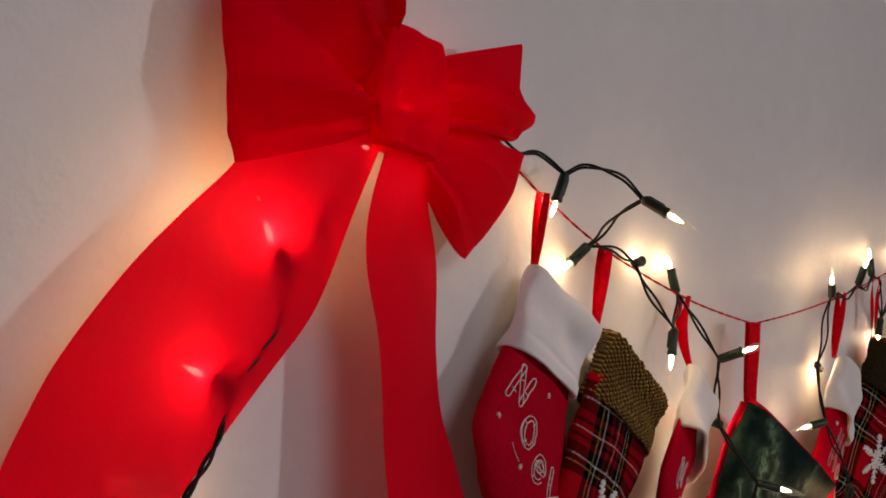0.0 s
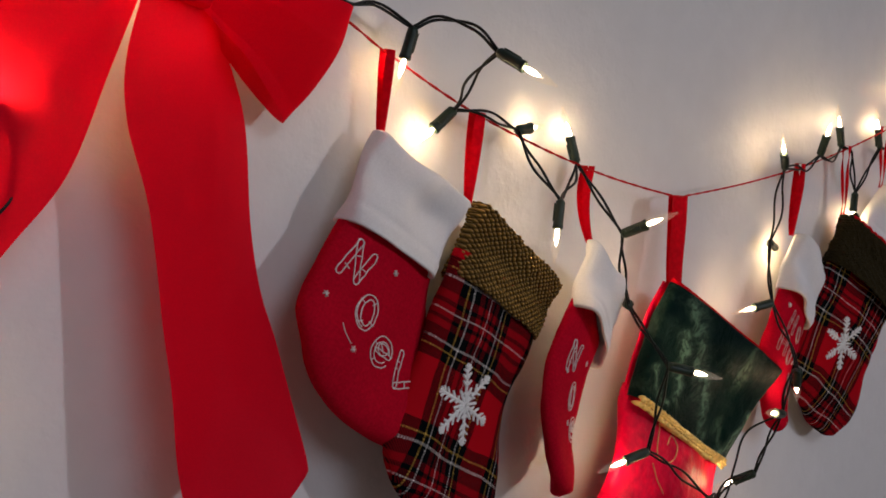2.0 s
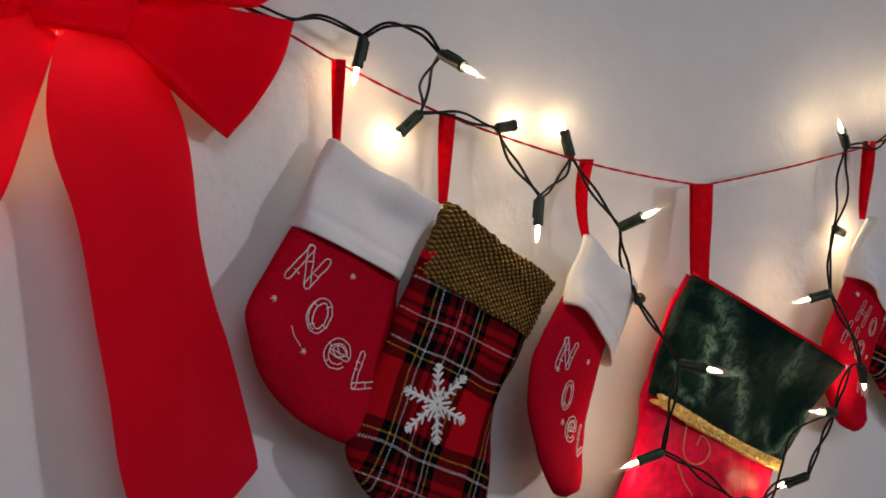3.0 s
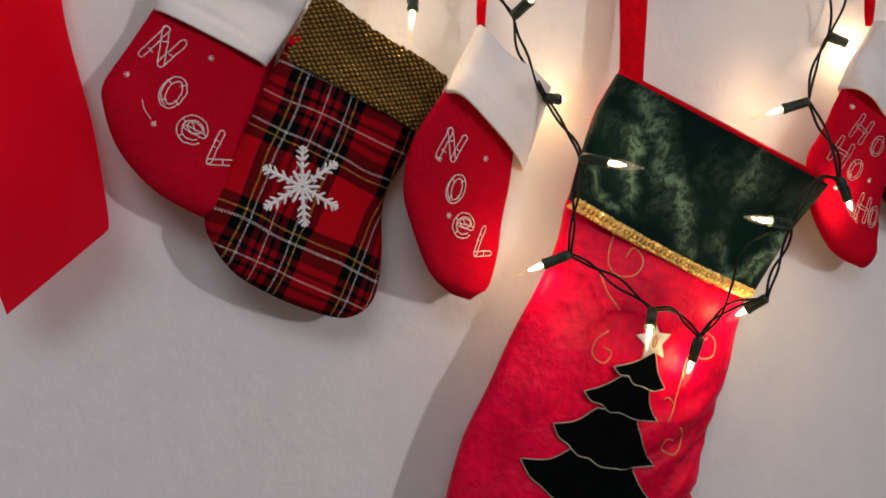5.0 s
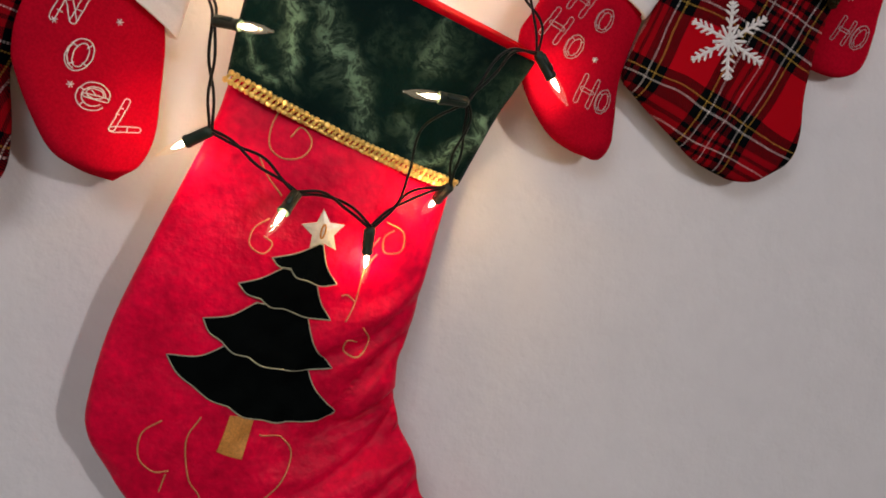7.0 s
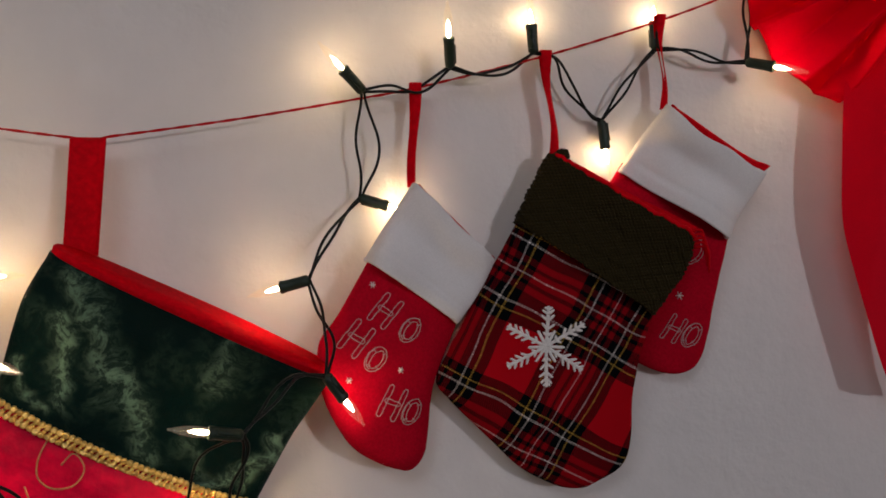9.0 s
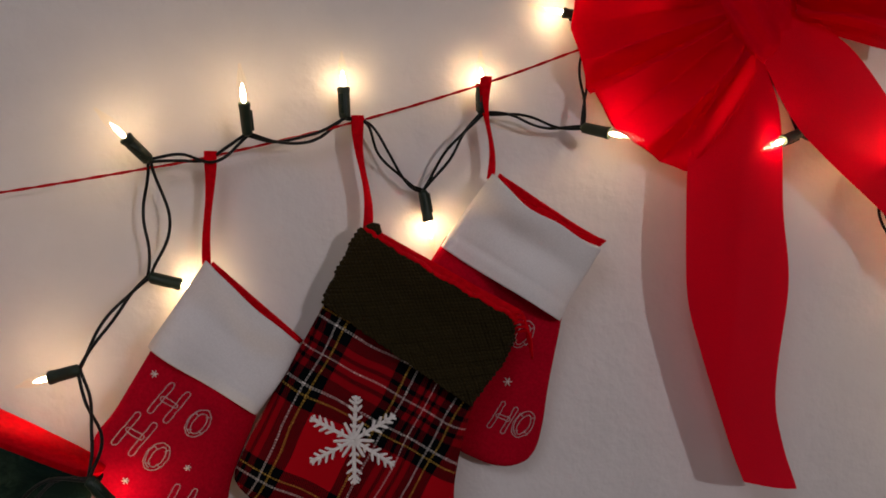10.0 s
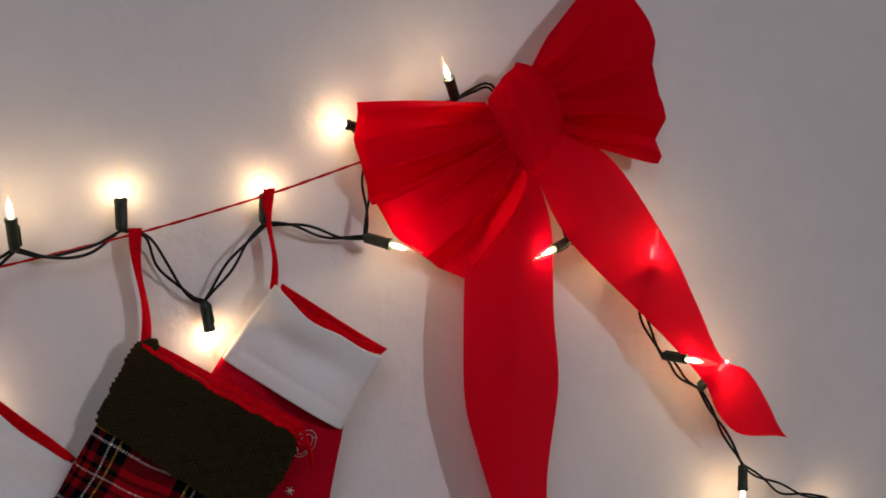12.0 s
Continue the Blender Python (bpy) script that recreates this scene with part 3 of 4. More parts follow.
# stitched outlines of the letters, one high
LETTERS = {
    "N": [capsule((-0.36, -0.42), (-0.08, 0.42), 0.075), capsule((-0.10, 0.42), (0.16, -0.42), 0.085), capsule((0.16, -0.42), (0.42, 0.30), 0.085), bar((0.22, -0.1), (0.34, -0.12)), bar((-0.06, 0.1), (0.06, 0.14)), bar((-0.28, -0.2), (-0.12, -0.26))],
    "O": [ring_of(0, 0, 0.36, 0.5, 0.12), ring_of(0.03, 0, 0.20, 0.37, 0.10), ring_of(0.01, 0.02, 0.33, 0.46, 0.05, 120, 260), bar((-0.30, 0.30), (-0.10, 0.22)), bar((0.30, -0.28), (0.13, -0.22)), bar((-0.25, -0.34), (-0.08, -0.26)), bar((0.27, 0.36), (0.14, 0.25))],
    "e": [ring_of(0, 0, 0.50, 0.48, 0.05, 0, 325), ring_of(0.02, 0.0, 0.36, 0.33, 0.05, 10, 320), ring_of(0.04, 0.10, 0.26, 0.17), capsule((-0.24, -0.02), (0.42, -0.02), 0.07), bar((-0.1, 0.2), (0.1, 0.02)), bar((-0.46, 0.2), (-0.32, 0.14)), bar((-0.3, -0.38), (-0.22, -0.26))],
    "L": [capsule((-0.22, -0.42), (0.10, 0.48), 0.085), capsule((-0.22, -0.44), (0.50, -0.40), 0.085), bar((-0.06, 0.02), (-0.18, 0.06)), bar((0.02, 0.22), (-0.10, 0.27)), bar((0.2, -0.5), (0.2, -0.33))],
    "H": [capsule((-0.30, -0.45), (-0.22, 0.45), 0.08), capsule((0.22, -0.45), (0.30, 0.45), 0.08), capsule((-0.2, 0.0), (0.2, 0.02), 0.07)],
    "*": [bar((-0.4, 0), (0.4, 0)), bar((-0.2, -0.35), (0.2, 0.35)), bar((0.2, -0.35), (-0.2, 0.35))],
}


def letter(parent, tree, char, x, z, height, turn, mat, lift=0.0005, weight=0.00038):
    """A stitched outline of one letter, laid on the cloth."""
    bm = bmesh.new()
    c, s = math.cos(radians(turn)), math.sin(radians(turn))
    for line in LETTERS[char]:
        pts = []
        for p, q in zip(line, line[1:]):
            m = max(1, int((q - p).length * height / 0.002))
            pts += [p.lerp(q, i / m) for i in range(m)]
        pts.append(line[-1])
        pts = [p * height + 0.0005 * Vector((noise.noise(p * 6 + Vector((x * 90, 0, 1))), noise.noise(p * 6 + Vector((x * 90, 5, 3))), 0)) for p in pts]
        tube([Vector((x + p.x * c - p.y * s, 0, z + p.x * s + p.y * c)) for p in pts], weight, 5, bm)
    drape(bm, tree, lift, 1.0)
    return part("star" if char == "*" else "letter", bm, mat, parent, "small stitched silver star" if char == "*" else "stitched silver letter outline")


def snowflake(parent, tree, x, z, size):
    """An embroidered snowflake: six arms with pairs of barbs."""
    bm = bmesh.new()

    def stitch(a, b, w, first=None):
        """One satin-stitched bar; first: the row of an arm that it grows out of."""
        d = Vector((b[0] - a[0], 0, b[1] - a[1]))
        q = Vector((-d.z, 0, d.x)).normalized() * w
        n = max(3, int(d.length / 0.0014))
        rows = [first] if first else []
        for i in range(1 if first else 0, n + 1):
            p = Vector((a[0], 0, a[1])) + d * (i / n)
            k = 0.6 if i == n else 1.0 + 0.18 * noise.noise(p * 700)
            rows.append([bm.verts.new(p - q * k + Vector((0, 0.0006, 0))), bm.verts.new(p - q * 0.5 * k + Vector((0, -0.0004, 0))), bm.verts.new(p + q * 0.5 * k + Vector((0, -0.0004, 0))), bm.verts.new(p + q * k + Vector((0, 0.0006, 0)))])
        grid_faces(bm, rows)
        return rows

    hub = None
    for k in range(6):
        a = radians(90 + 60 * k + (2 if k % 2 else -3))
        u = (math.cos(a), math.sin(a))
        r = size * (1.0 if k % 3 else 0.94)
        rows = stitch((x, z), (x + u[0] * r, z + u[1] * r), 0.00115, hub)
        hub = hub or rows[0]
        b = a + radians(30)
        stitch((x, z), (x + math.cos(b) * size * 0.42, z + math.sin(b) * size * 0.42), 0.0010, hub)
        for f, ln in ((0.24, 0.13), (0.44, 0.20), (0.61, 0.20), (0.77, 0.17), (0.90, 0.11)):
            i = round(f * (len(rows) - 1))
            f = i / (len(rows) - 1)
            for sgn in (-1, 1):
                b = a + sgn * radians(48 + 6 * math.sin(9 * f + k + sgn))
                p = (x + u[0] * r * f, z + u[1] * r * f)
                stitch(p, (p[0] + math.cos(b) * size * ln, p[1] + math.sin(b) * size * ln), 0.00085, rows[i])
    drape(bm, tree, 0.0009, 1.0)
    return part("snowflake", bm, WHITE_THREAD, parent, "white embroidered snowflake")


def small_stocking(label, group, at, turn, cuff_l, cuff_r, body_l, body_r, yl, yr, cuff_mat, body_mat, depth=0.013, cuff_depth=0.016, lining=None, seed=1.0, cuff_rows=40, cuff_wrinkle=0.008, cy=None, sag=0.0045, knots=0.0, rim=0.0):
    """A small stuffed stocking: body, turned-down cuff and the lining that shows at its mouth."""
    t = thing("stocking", label, "stocking", group, at=at, turn=turn)

    def edge(pts, y):
        return flat(pts, y)

    bm = sleeve(edge(body_l, yl), edge(body_r, yr), 46, 40, depth)
    rumple(bm, 0.03, 0.0022, seed)
    rumple(bm, 0.011, 0.0007, seed + 5)
    tree = tree_of(bm)
    part("body", bm, body_mat, t)
    cyl, cyr = cy or (yl, yr)
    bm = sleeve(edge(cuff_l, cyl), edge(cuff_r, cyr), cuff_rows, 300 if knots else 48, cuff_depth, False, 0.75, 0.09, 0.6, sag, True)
    rumple(bm, 0.035, cuff_wrinkle, seed + 2)
    rumple(bm, 0.012, 0.0006, seed + 9)
    if cuff_mat is not FLEECE:
        bm.normal_update()
        for v in bm.verts:
            v.co += v.normal * 0.0014 * noise.noise(v.co / 0.0045)
    if knots:
        # small raised knots in slanting rows
        bm.normal_update()
        inv = t.matrix_basis.inverted()
        for v in bm.verts:
            p = inv @ v.co
            a, c = p.x * math.pi / knots, p.z * math.pi / knots * 1.35
            v.co += v.normal * 0.0011 * (abs(math.sin(a + c) * math.sin(a - c)) - 0.4)
    if rim:
        # the lining's folded edge lies on the front of the mouth
        bm.verts.ensure_lookup_table()
        lip = [bm.verts[j].co + Vector((0.0008, 0.0008, 0.0006 + 0.0007 * math.sin(j * 0.31))) for j in range(6, 132, 3)]
        part("lining_edge", tube(lip, rim, 8), STRAP, t, "red folded edge of the lining")
    part("cuff", bm, cuff_mat, t)
    if lining:
        up = lining
        a = [Vector((cuff_l[0][0], 0, cuff_l[0][1])), Vector((cuff_r[0][0], 0, cuff_r[0][1]))]
        d = Vector((cuff_l[0][0] - cuff_l[-1][0], 0, cuff_l[0][1] - cuff_l[-1][1])).normalized()
        ll = [a[0] + d * (0.001 + 0.4 * up) + (a[1] - a[0]) * 0.05, a[0] - d * 0.012 + (a[1] - a[0]) * 0.06]
        rr = [a[1] + d * up + (a[1] - a[0]) * 0.01, a[1] - d * 0.012 - (a[1] - a[0]) * 0.05]
        for v in ll:
            v.y = (cyl if not isinstance(cyl, tuple) else cyl[0]) + 0.003
        for v in rr:
            v.y = (cyr if not isinstance(cyr, tuple) else cyr[0]) + 0.003
        bm = sleeve(ll, rr, 12, 40, cuff_depth * 0.45, False, 0.6, 0.05, 0.6, sag * 1.5)
        rumple(bm, 0.035, cuff_wrinkle, seed + 2)
        part("lining", bm, STRAP, t, "red cloth lining at the mouth")
    return t, tree


SMALL = "small stockings on the cord"

# red felt, white cuff, beside the first bow
s, tree = small_stocking("small red felt stocking with white fleece cuff and stitched letters", SMALL, (0.69, 0.505, 1.40), 31,
                         [(0.662, 1.434), (0.649, 1.411), (0.636, 1.382)], [(0.735, 1.394), (0.722, 1.370), (0.704, 1.347)],
                         [(0.643, 1.392), (0.621, 1.360), (0.606, 1.338), (0.605, 1.324), (0.612, 1.298), (0.629, 1.275), (0.650, 1.260), (0.672, 1.249), (0.700, 1.240)],
                         [(0.712, 1.356), (0.706, 1.330), (0.708, 1.300), (0.715, 1.272), (0.715, 1.255), (0.700, 1.240)], (0.506, 0.490, 0.482, 0.485), (0.508, 0.502, 0.485), FLEECE, FELT, seed=1.0, cy=((0.507, 0.503), (0.509, 0.504)))
for ch, x, z, h, a in (("N", 0.6415, 1.3595, 0.0245, -28), ("O", 0.6465, 1.3310, 0.0205, -24), ("e", 0.6570, 1.3080, 0.0185, -30), ("L", 0.6715, 1.2965, 0.0200, -8)):
    letter(s, tree, ch, x, z, h, a, THREAD)
for x, z in ((0.6200, 1.3420), (0.670, 1.3520), (0.6345, 1.3120)):
    letter(s, tree, "*", x, z, 0.0045, 0, THREAD)
trace = tube([Vector((p.x, 0, p.z)) for p in spline([(0.6285, 0, 1.3265), (0.6295, 0, 1.3210), (0.6330, 0, 1.3150)], 8)], 0.0003, 5)
part("stitch", drape(trace, tree, 0.0005, 1.0), THREAD, s, "stitched silver tail of a star")
strap(s, (0.6685, 1.480), (0.6675, 1.430), 0.0065, 0.004, 0.512)

# tartan, brown woven cuff
s, tree = small_stocking("small red tartan stocking with brown woven cuff and white snowflake", SMALL, (0.758, 0.50, 1.352), 31,
                         [(0.739, 1.396), (0.727, 1.375), (0.714, 1.352)], [(0.825, 1.339), (0.815, 1.322), (0.802, 1.303)],
                         [(0.720, 1.367), (0.700, 1.330), (0.683, 1.296), (0.663, 1.257), (0.665, 1.239), (0.679, 1.218), (0.704, 1.201), (0.733, 1.187), (0.752, 1.184)],
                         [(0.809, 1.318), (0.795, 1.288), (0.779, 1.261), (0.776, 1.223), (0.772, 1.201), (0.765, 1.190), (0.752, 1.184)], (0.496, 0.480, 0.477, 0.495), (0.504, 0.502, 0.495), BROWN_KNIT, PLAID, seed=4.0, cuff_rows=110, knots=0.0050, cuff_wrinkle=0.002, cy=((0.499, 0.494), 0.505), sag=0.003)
snowflake(s, tree, 0.7225, 1.2715, 0.0275)
strap(s, (0.7445, 1.451), (0.7425, 1.394), 0.0085, 0.005, 0.512)

# red felt, turned edge-on to the wall
s, tree = small_stocking("small red felt stocking, white fleece cuff, hanging edge-on to the wall", SMALL, (0.845, 0.495, 1.33), 35,
                         [(0.843, 1.374), (0.830, 1.352), (0.818, 1.331)], [(0.897, 1.333), (0.887, 1.303), (0.876, 1.276)],
                         [(0.826, 1.342), (0.796, 1.302), (0.787, 1.274), (0.789, 1.253), (0.802, 1.216), (0.818, 1.199), (0.835, 1.190)],
                         [(0.870, 1.290), (0.869, 1.270), (0.864, 1.242), (0.859, 1.216), (0.850, 1.199), (0.835, 1.190)], (0.482, 0.470, 0.468, 0.490), (0.505, 0.512, 0.512, 0.490), FLEECE, FELT, seed=7.0, depth=0.010, cuff_depth=0.0125, cy=((0.494, 0.471), (0.498, 0.507)))
for ch, x, z, h, a in (("N", 0.8195, 1.296, 0.0215, -12), ("O", 0.8230, 1.267, 0.0195, -18), ("e", 0.8285, 1.2425, 0.0175, -20), ("L", 0.8430, 1.2300, 0.0190, -10)):
    letter(s, tree, ch, x, z, h, a, THREAD)
for x, z in ((0.846, 1.286), (0.811, 1.287), (0.817, 1.250)):
    letter(s, tree, "*", x, z, 0.005, 0, THREAD)
strap(s, (0.8585, 1.424), (0.846, 1.371), 0.007, 0.005, 0.512, 0.494)

# red felt beside the large stocking
s, tree = small_stocking("small red felt stocking with white fleece cuff and three stitched words", SMALL, (1.17, 0.505, 1.35), 37,
                         [(1.158, 1.382), (1.143, 1.359), (1.126, 1.333)], [(1.213, 1.330), (1.203, 1.312), (1.186, 1.290)],
                         [(1.134, 1.342), (1.109, 1.299), (1.096, 1.279), (1.099, 1.247), (1.115, 1.217), (1.133, 1.203), (1.147, 1.197), (1.155, 1.196)],
                         [(1.190, 1.298), (1.185, 1.283), (1.172, 1.250), (1.167, 1.215), (1.162, 1.200), (1.155, 1.196)], (0.500, 0.492, 0.495, 0.510), (0.512, 0.512, 0.510), FLEECE, FELT, seed=11.0, lining=0.003, cy=((0.506, 0.497), 0.512), sag=0.002)
for ch, x, z, h, a in (("H", 1.138, 1.3015, 0.020, -35), ("O", 1.154, 1.2885, 0.017, -30), ("H", 1.1195, 1.285, 0.021, -35), ("O", 1.1315, 1.2715, 0.017, -30), ("H", 1.1425, 1.2425, 0.020, -25), ("O", 1.1555, 1.235, 0.017, -22)):
    letter(s, tree, ch, x, z, h, a, FAINT_THREAD, weight=0.00032)
for x, z in ((1.148, 1.263), (1.130, 1.318), (1.1145, 1.259)):
    letter(s, tree, "*", x, z, 0.005, 0, THREAD)
strap(s, (1.1605, 1.445), (1.158, 1.379), 0.0075, 0.0050, 0.512, twist=0.8, wave=0.0006)

# red felt, half behind the tartan one
s, tree = small_stocking("small red felt stocking with white cuff, half behind a tartan one", SMALL, (1.345, 0.515, 1.39), 33,
                         [(1.331, 1.435), (1.316, 1.413), (1.300, 1.390)], [(1.398, 1.389), (1.386, 1.366), (1.372, 1.344)],
                         [(1.304, 1.396), (1.290, 1.372), (1.282, 1.340), (1.285, 1.300), (1.300, 1.270), (1.314, 1.260), (1.330, 1.253), (1.343, 1.250)],
                         [(1.376, 1.352), (1.369, 1.307), (1.366, 1.275), (1.360, 1.257), (1.352, 1.252), (1.343, 1.250)], (0.518, 0.520, 0.519), (0.500, 0.515, 0.519), FLEECE, FELT, seed=15.0, lining=0.006, depth=0.010, cy=((0.508, 0.516), (0.495, 0.498)))
for ch, x, z, h, a in (("H", 1.338, 1.283, 0.018, -25), ("O", 1.3515, 1.278, 0.018, -25), ("O", 1.348, 1.336, 0.018, -25)):
    letter(s, tree, ch, x, z, h, a, FAINT_THREAD, weight=0.00032)
letter(s, tree, "*", 1.340, 1.306, 0.007, 0, THREAD)
strap(s, (1.3275, 1.494), (1.331, 1.432), 0.0065, 0.0045, 0.512, twist=1.0, wave=-0.0016)

# tartan, olive knitted cuff
s, tree = small_stocking("small red tartan stocking with dark olive knitted cuff and white snowflake", SMALL, (1.29, 0.495, 1.352), 33,
                         [(1.249, 1.402), (1.239, 1.384), (1.226, 1.356)], [(1.340, 1.346), (1.334, 1.325), (1.311, 1.297)],
                         [(1.231, 1.362), (1.212, 1.328), (1.187, 1.284), (1.174, 1.254), (1.181, 1.241), (1.209, 1.213), (1.234, 1.190), (1.262, 1.181), (1.272, 1.181)],
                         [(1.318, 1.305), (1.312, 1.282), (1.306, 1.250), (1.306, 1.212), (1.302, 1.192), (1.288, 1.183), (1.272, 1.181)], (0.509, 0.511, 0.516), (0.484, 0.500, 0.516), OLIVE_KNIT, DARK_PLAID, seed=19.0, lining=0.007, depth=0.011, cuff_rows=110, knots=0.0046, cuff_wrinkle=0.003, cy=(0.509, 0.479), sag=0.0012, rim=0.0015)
# frayed lining at the cuff corner
for k in range(5):
    way = spline([(1.330 + 0.002 * k, 0.476, 1.348 - 0.002 * k), (1.340 + 0.0012 * k, 0.470, 1.352 - 0.003 * k), (1.344 + 0.001 * k, 0.474, 1.340 - 0.004 * k)], 10)
    part("loose_thread", tube(way, 0.0009, 5), STRAP, s, "frayed red thread of the lining")
snowflake(s, tree, 1.2435, 1.2755, 0.0285)
# the knot under its hanging loop
bm = bmesh.new()
bmesh.ops.create_icosphere(bm, subdivisions=3, radius=0.0042)
for v in bm.verts:
    v.co = Vector((v.co.x * 1.25, v.co.y, v.co.z * 0.9)) * (1 + 0.35 * noise.noise(v.co / 0.003)) + Vector((1.2565, 0.500, 1.4005))
part("yarn_knot", bm, OLIVE_KNIT, s, "dark yarn knot at the mouth")
strap(s, (1.2475, 1.468), (1.254, 1.400), 0.0075, 0.0060, 0.512, twist=0.95, wave=-0.0014)


# ---- the large stocking ----
def large_stocking():
    t = thing("christmas_stocking", "large crushed red velvet stocking with dark green satin cuff and tree", "stocking", at=(0.99, 0.50, 1.27), turn=25)
    bl = flat([(0.9208, 1.272), (0.9094, 1.2531), (0.8969, 1.2235), (0.8608, 1.1606), (0.829, 1.1013), (0.8122, 1.0532), (0.8102, 1.033), (0.818, 1.0092), (0.8363, 0.9756), (0.8723, 0.9349), (0.9259, 0.8983), (0.995, 0.8771), (1.0549, 0.8754), (1.0896, 0.8916)], (0.496, 0.493, 0.489, 0.485, 0.482, 0.48, 0.48, 0.48, 0.481, 0.483, 0.486, 0.49, 0.494, 0.496))
    br = flat([(1.0563, 1.2059), (1.0485, 1.1734), (1.0396, 1.1428), (1.0287, 1.1073), (1.0209, 1.0787), (1.012, 1.058), (1.013, 1.0156), (1.0238, 0.989), (1.0287, 0.9594), (1.0514, 0.9397), (1.081, 0.9249), (1.0958, 0.9101), (1.0896, 0.8916)], (0.500, 0.498, 0.496))
    bm = sleeve(bl, br, 110, 64, 0.019)
    rumple(bm, 0.05, 0.004, 2.0)
    rumple(bm, 0.016, 0.0022, 6.0, lambda p: min(1, max(0.15, (1.13 - p.z) * 9)))

    for v in bm.verts:
        k = max(0.0, 1 - abs(v.co.z - 1.03) / 0.10) * min(1.0, max(0.0, (v.co.x - 0.90) / 0.06))
        if k:
            q = Vector(((v.co.x * 0.80 + v.co.z * 0.60) * 12, 0.3, (v.co.x * -0.60 + v.co.z * 0.80) * 52))
            f = noise.noise(q)
            v.co.y += 0.006 * k * f + 0.013 * k * (1 - min(1.0, abs(f) * 4))
    # the cloth falls back under the overhanging cuff
    for v in bm.verts:
        d = (1.2545 - 0.5085 * (v.co.x - 0.9075) - v.co.z) * 0.89
        if v.co.y < 0.497 and d < 0.05:
            v.co.y += 0.009 * min(1.0, 1 - d / 0.05)
    tree = tree_of(bm)
    part("body", bm, VELVET, t, "crushed red velvet body")
    cl = flat([(0.941, 1.342), (0.926, 1.317), (0.916, 1.288), (0.9075, 1.256)], (0.486, 0.488))
    cr = flat([(1.103, 1.262), (1.092, 1.244), (1.078, 1.222), (1.056, 1.180)], (0.480, 0.502))
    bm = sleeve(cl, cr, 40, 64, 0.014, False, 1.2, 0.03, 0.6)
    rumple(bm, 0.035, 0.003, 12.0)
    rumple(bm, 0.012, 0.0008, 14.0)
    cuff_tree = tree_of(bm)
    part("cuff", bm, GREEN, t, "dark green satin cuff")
    bm = sleeve(flat([(0.945, 1.342), (0.930, 1.317), (0.920, 1.288), (0.909, 1.250)], (0.500, 0.501)), flat([(1.098, 1.258), (1.087, 1.242), (1.073, 1.220), (1.052, 1.185)], (0.500, 0.508)), 24, 40, 0.005, True, 0.8)
    rumple(bm, 0.035, 0.003, 12.0)
    part("back_panel", bm, VELVET, t, "red velvet back behind the cuff")
    ll = flat([(0.9425, 1.345), (0.934, 1.322)], (0.487, 0.492))
    rr = flat([(1.104, 1.267), (1.095, 1.251)], (0.482, 0.490))
    bm = sleeve(ll, rr, 10, 48, 0.0125, True, 1.1, 0.0, 0.6)
    rumple(bm, 0.035, 0.003, 12.0)
    part("lining", bm, STRAP, t, "red lining along the mouth")
    # gold braid: two rows of small loops and a core
    trim = bmesh.new()
    n = 46
    for row in (-1, 1, 0):
        for i in range(n):
            u = (i + (0.5 if row == 1 else 0.25 if row == 0 else 0)) / n
            cx, cz = 0.9075 + (1.054 - 0.9075) * u, 1.2545 + (1.1800 - 1.2545) * u - 0.004 * math.sin(math.pi * u)
            nx, nz = 0.454, 0.891
            wob = noise.noise(Vector((i * 0.7, row * 3, 0)))
            c = Vector((cx + nx * (0.0027 * row + 0.0004 * wob), -0.0009 if row == 0 else 0.0004 * wob, cz + nz * (0.0027 * row + 0.0004 * wob)))
            r = (0.0013 if row == 0 else 0.0021) * (1 + 0.2 * wob)
            rings = []
            for rr, y in ((1.0, 0.0014), (1.0, 0.0), (0.62, -0.0009), (0.25, -0.0006)):
                rings.append([trim.verts.new(c + Vector((math.cos(k * math.pi / 4) * r * rr, y + 0.0005 * math.sin(k * math.pi / 4 + i * 2.4), math.sin(k * math.pi / 4) * r * rr))) for k in range(8)])
            grid_faces(trim, rings, True)
            trim.faces.new(rings[-1])
    for v in trim.verts:
        hit = cuff_tree.ray_cast(Vector((v.co.x, -1, v.co.z)), Vector((0, 1, 0)))[0] or cuff_tree.ray_cast(Vector((v.co.x + 0.004, -1, v.co.z + 0.006)), Vector((0, 1, 0)))[0]
        v.co.y += (hit.y if hit else 0.49) - 0.0015
    part("trim", trim, GOLD, t, "gold sequin braid")
    bm = strip(flat([(0.950, 1.4085), (0.947, 1.36), (0.945, 1.33)], (0.5015, 0.493)), flat([(0.9705, 1.4085), (0.966, 1.36), (0.963, 1.33)], (0.5015, 0.493)), 20, 8, -0.002)
    rumple(bm, 0.03, 0.001, 1)
    part("strap", bm, STRAP, t, "wide red velvet hanging loop")
    bm = strip(flat([(0.950, 1.4088), (0.949, 1.36), (0.948, 1.33)], (0.5055, 0.497)), flat([(0.9705, 1.4088), (0.967, 1.36), (0.965, 1.33)], (0.5055, 0.497)), 20, 8, 0.001)
    part("strap", bm, STRAP, t, "wide red velvet hanging loop")
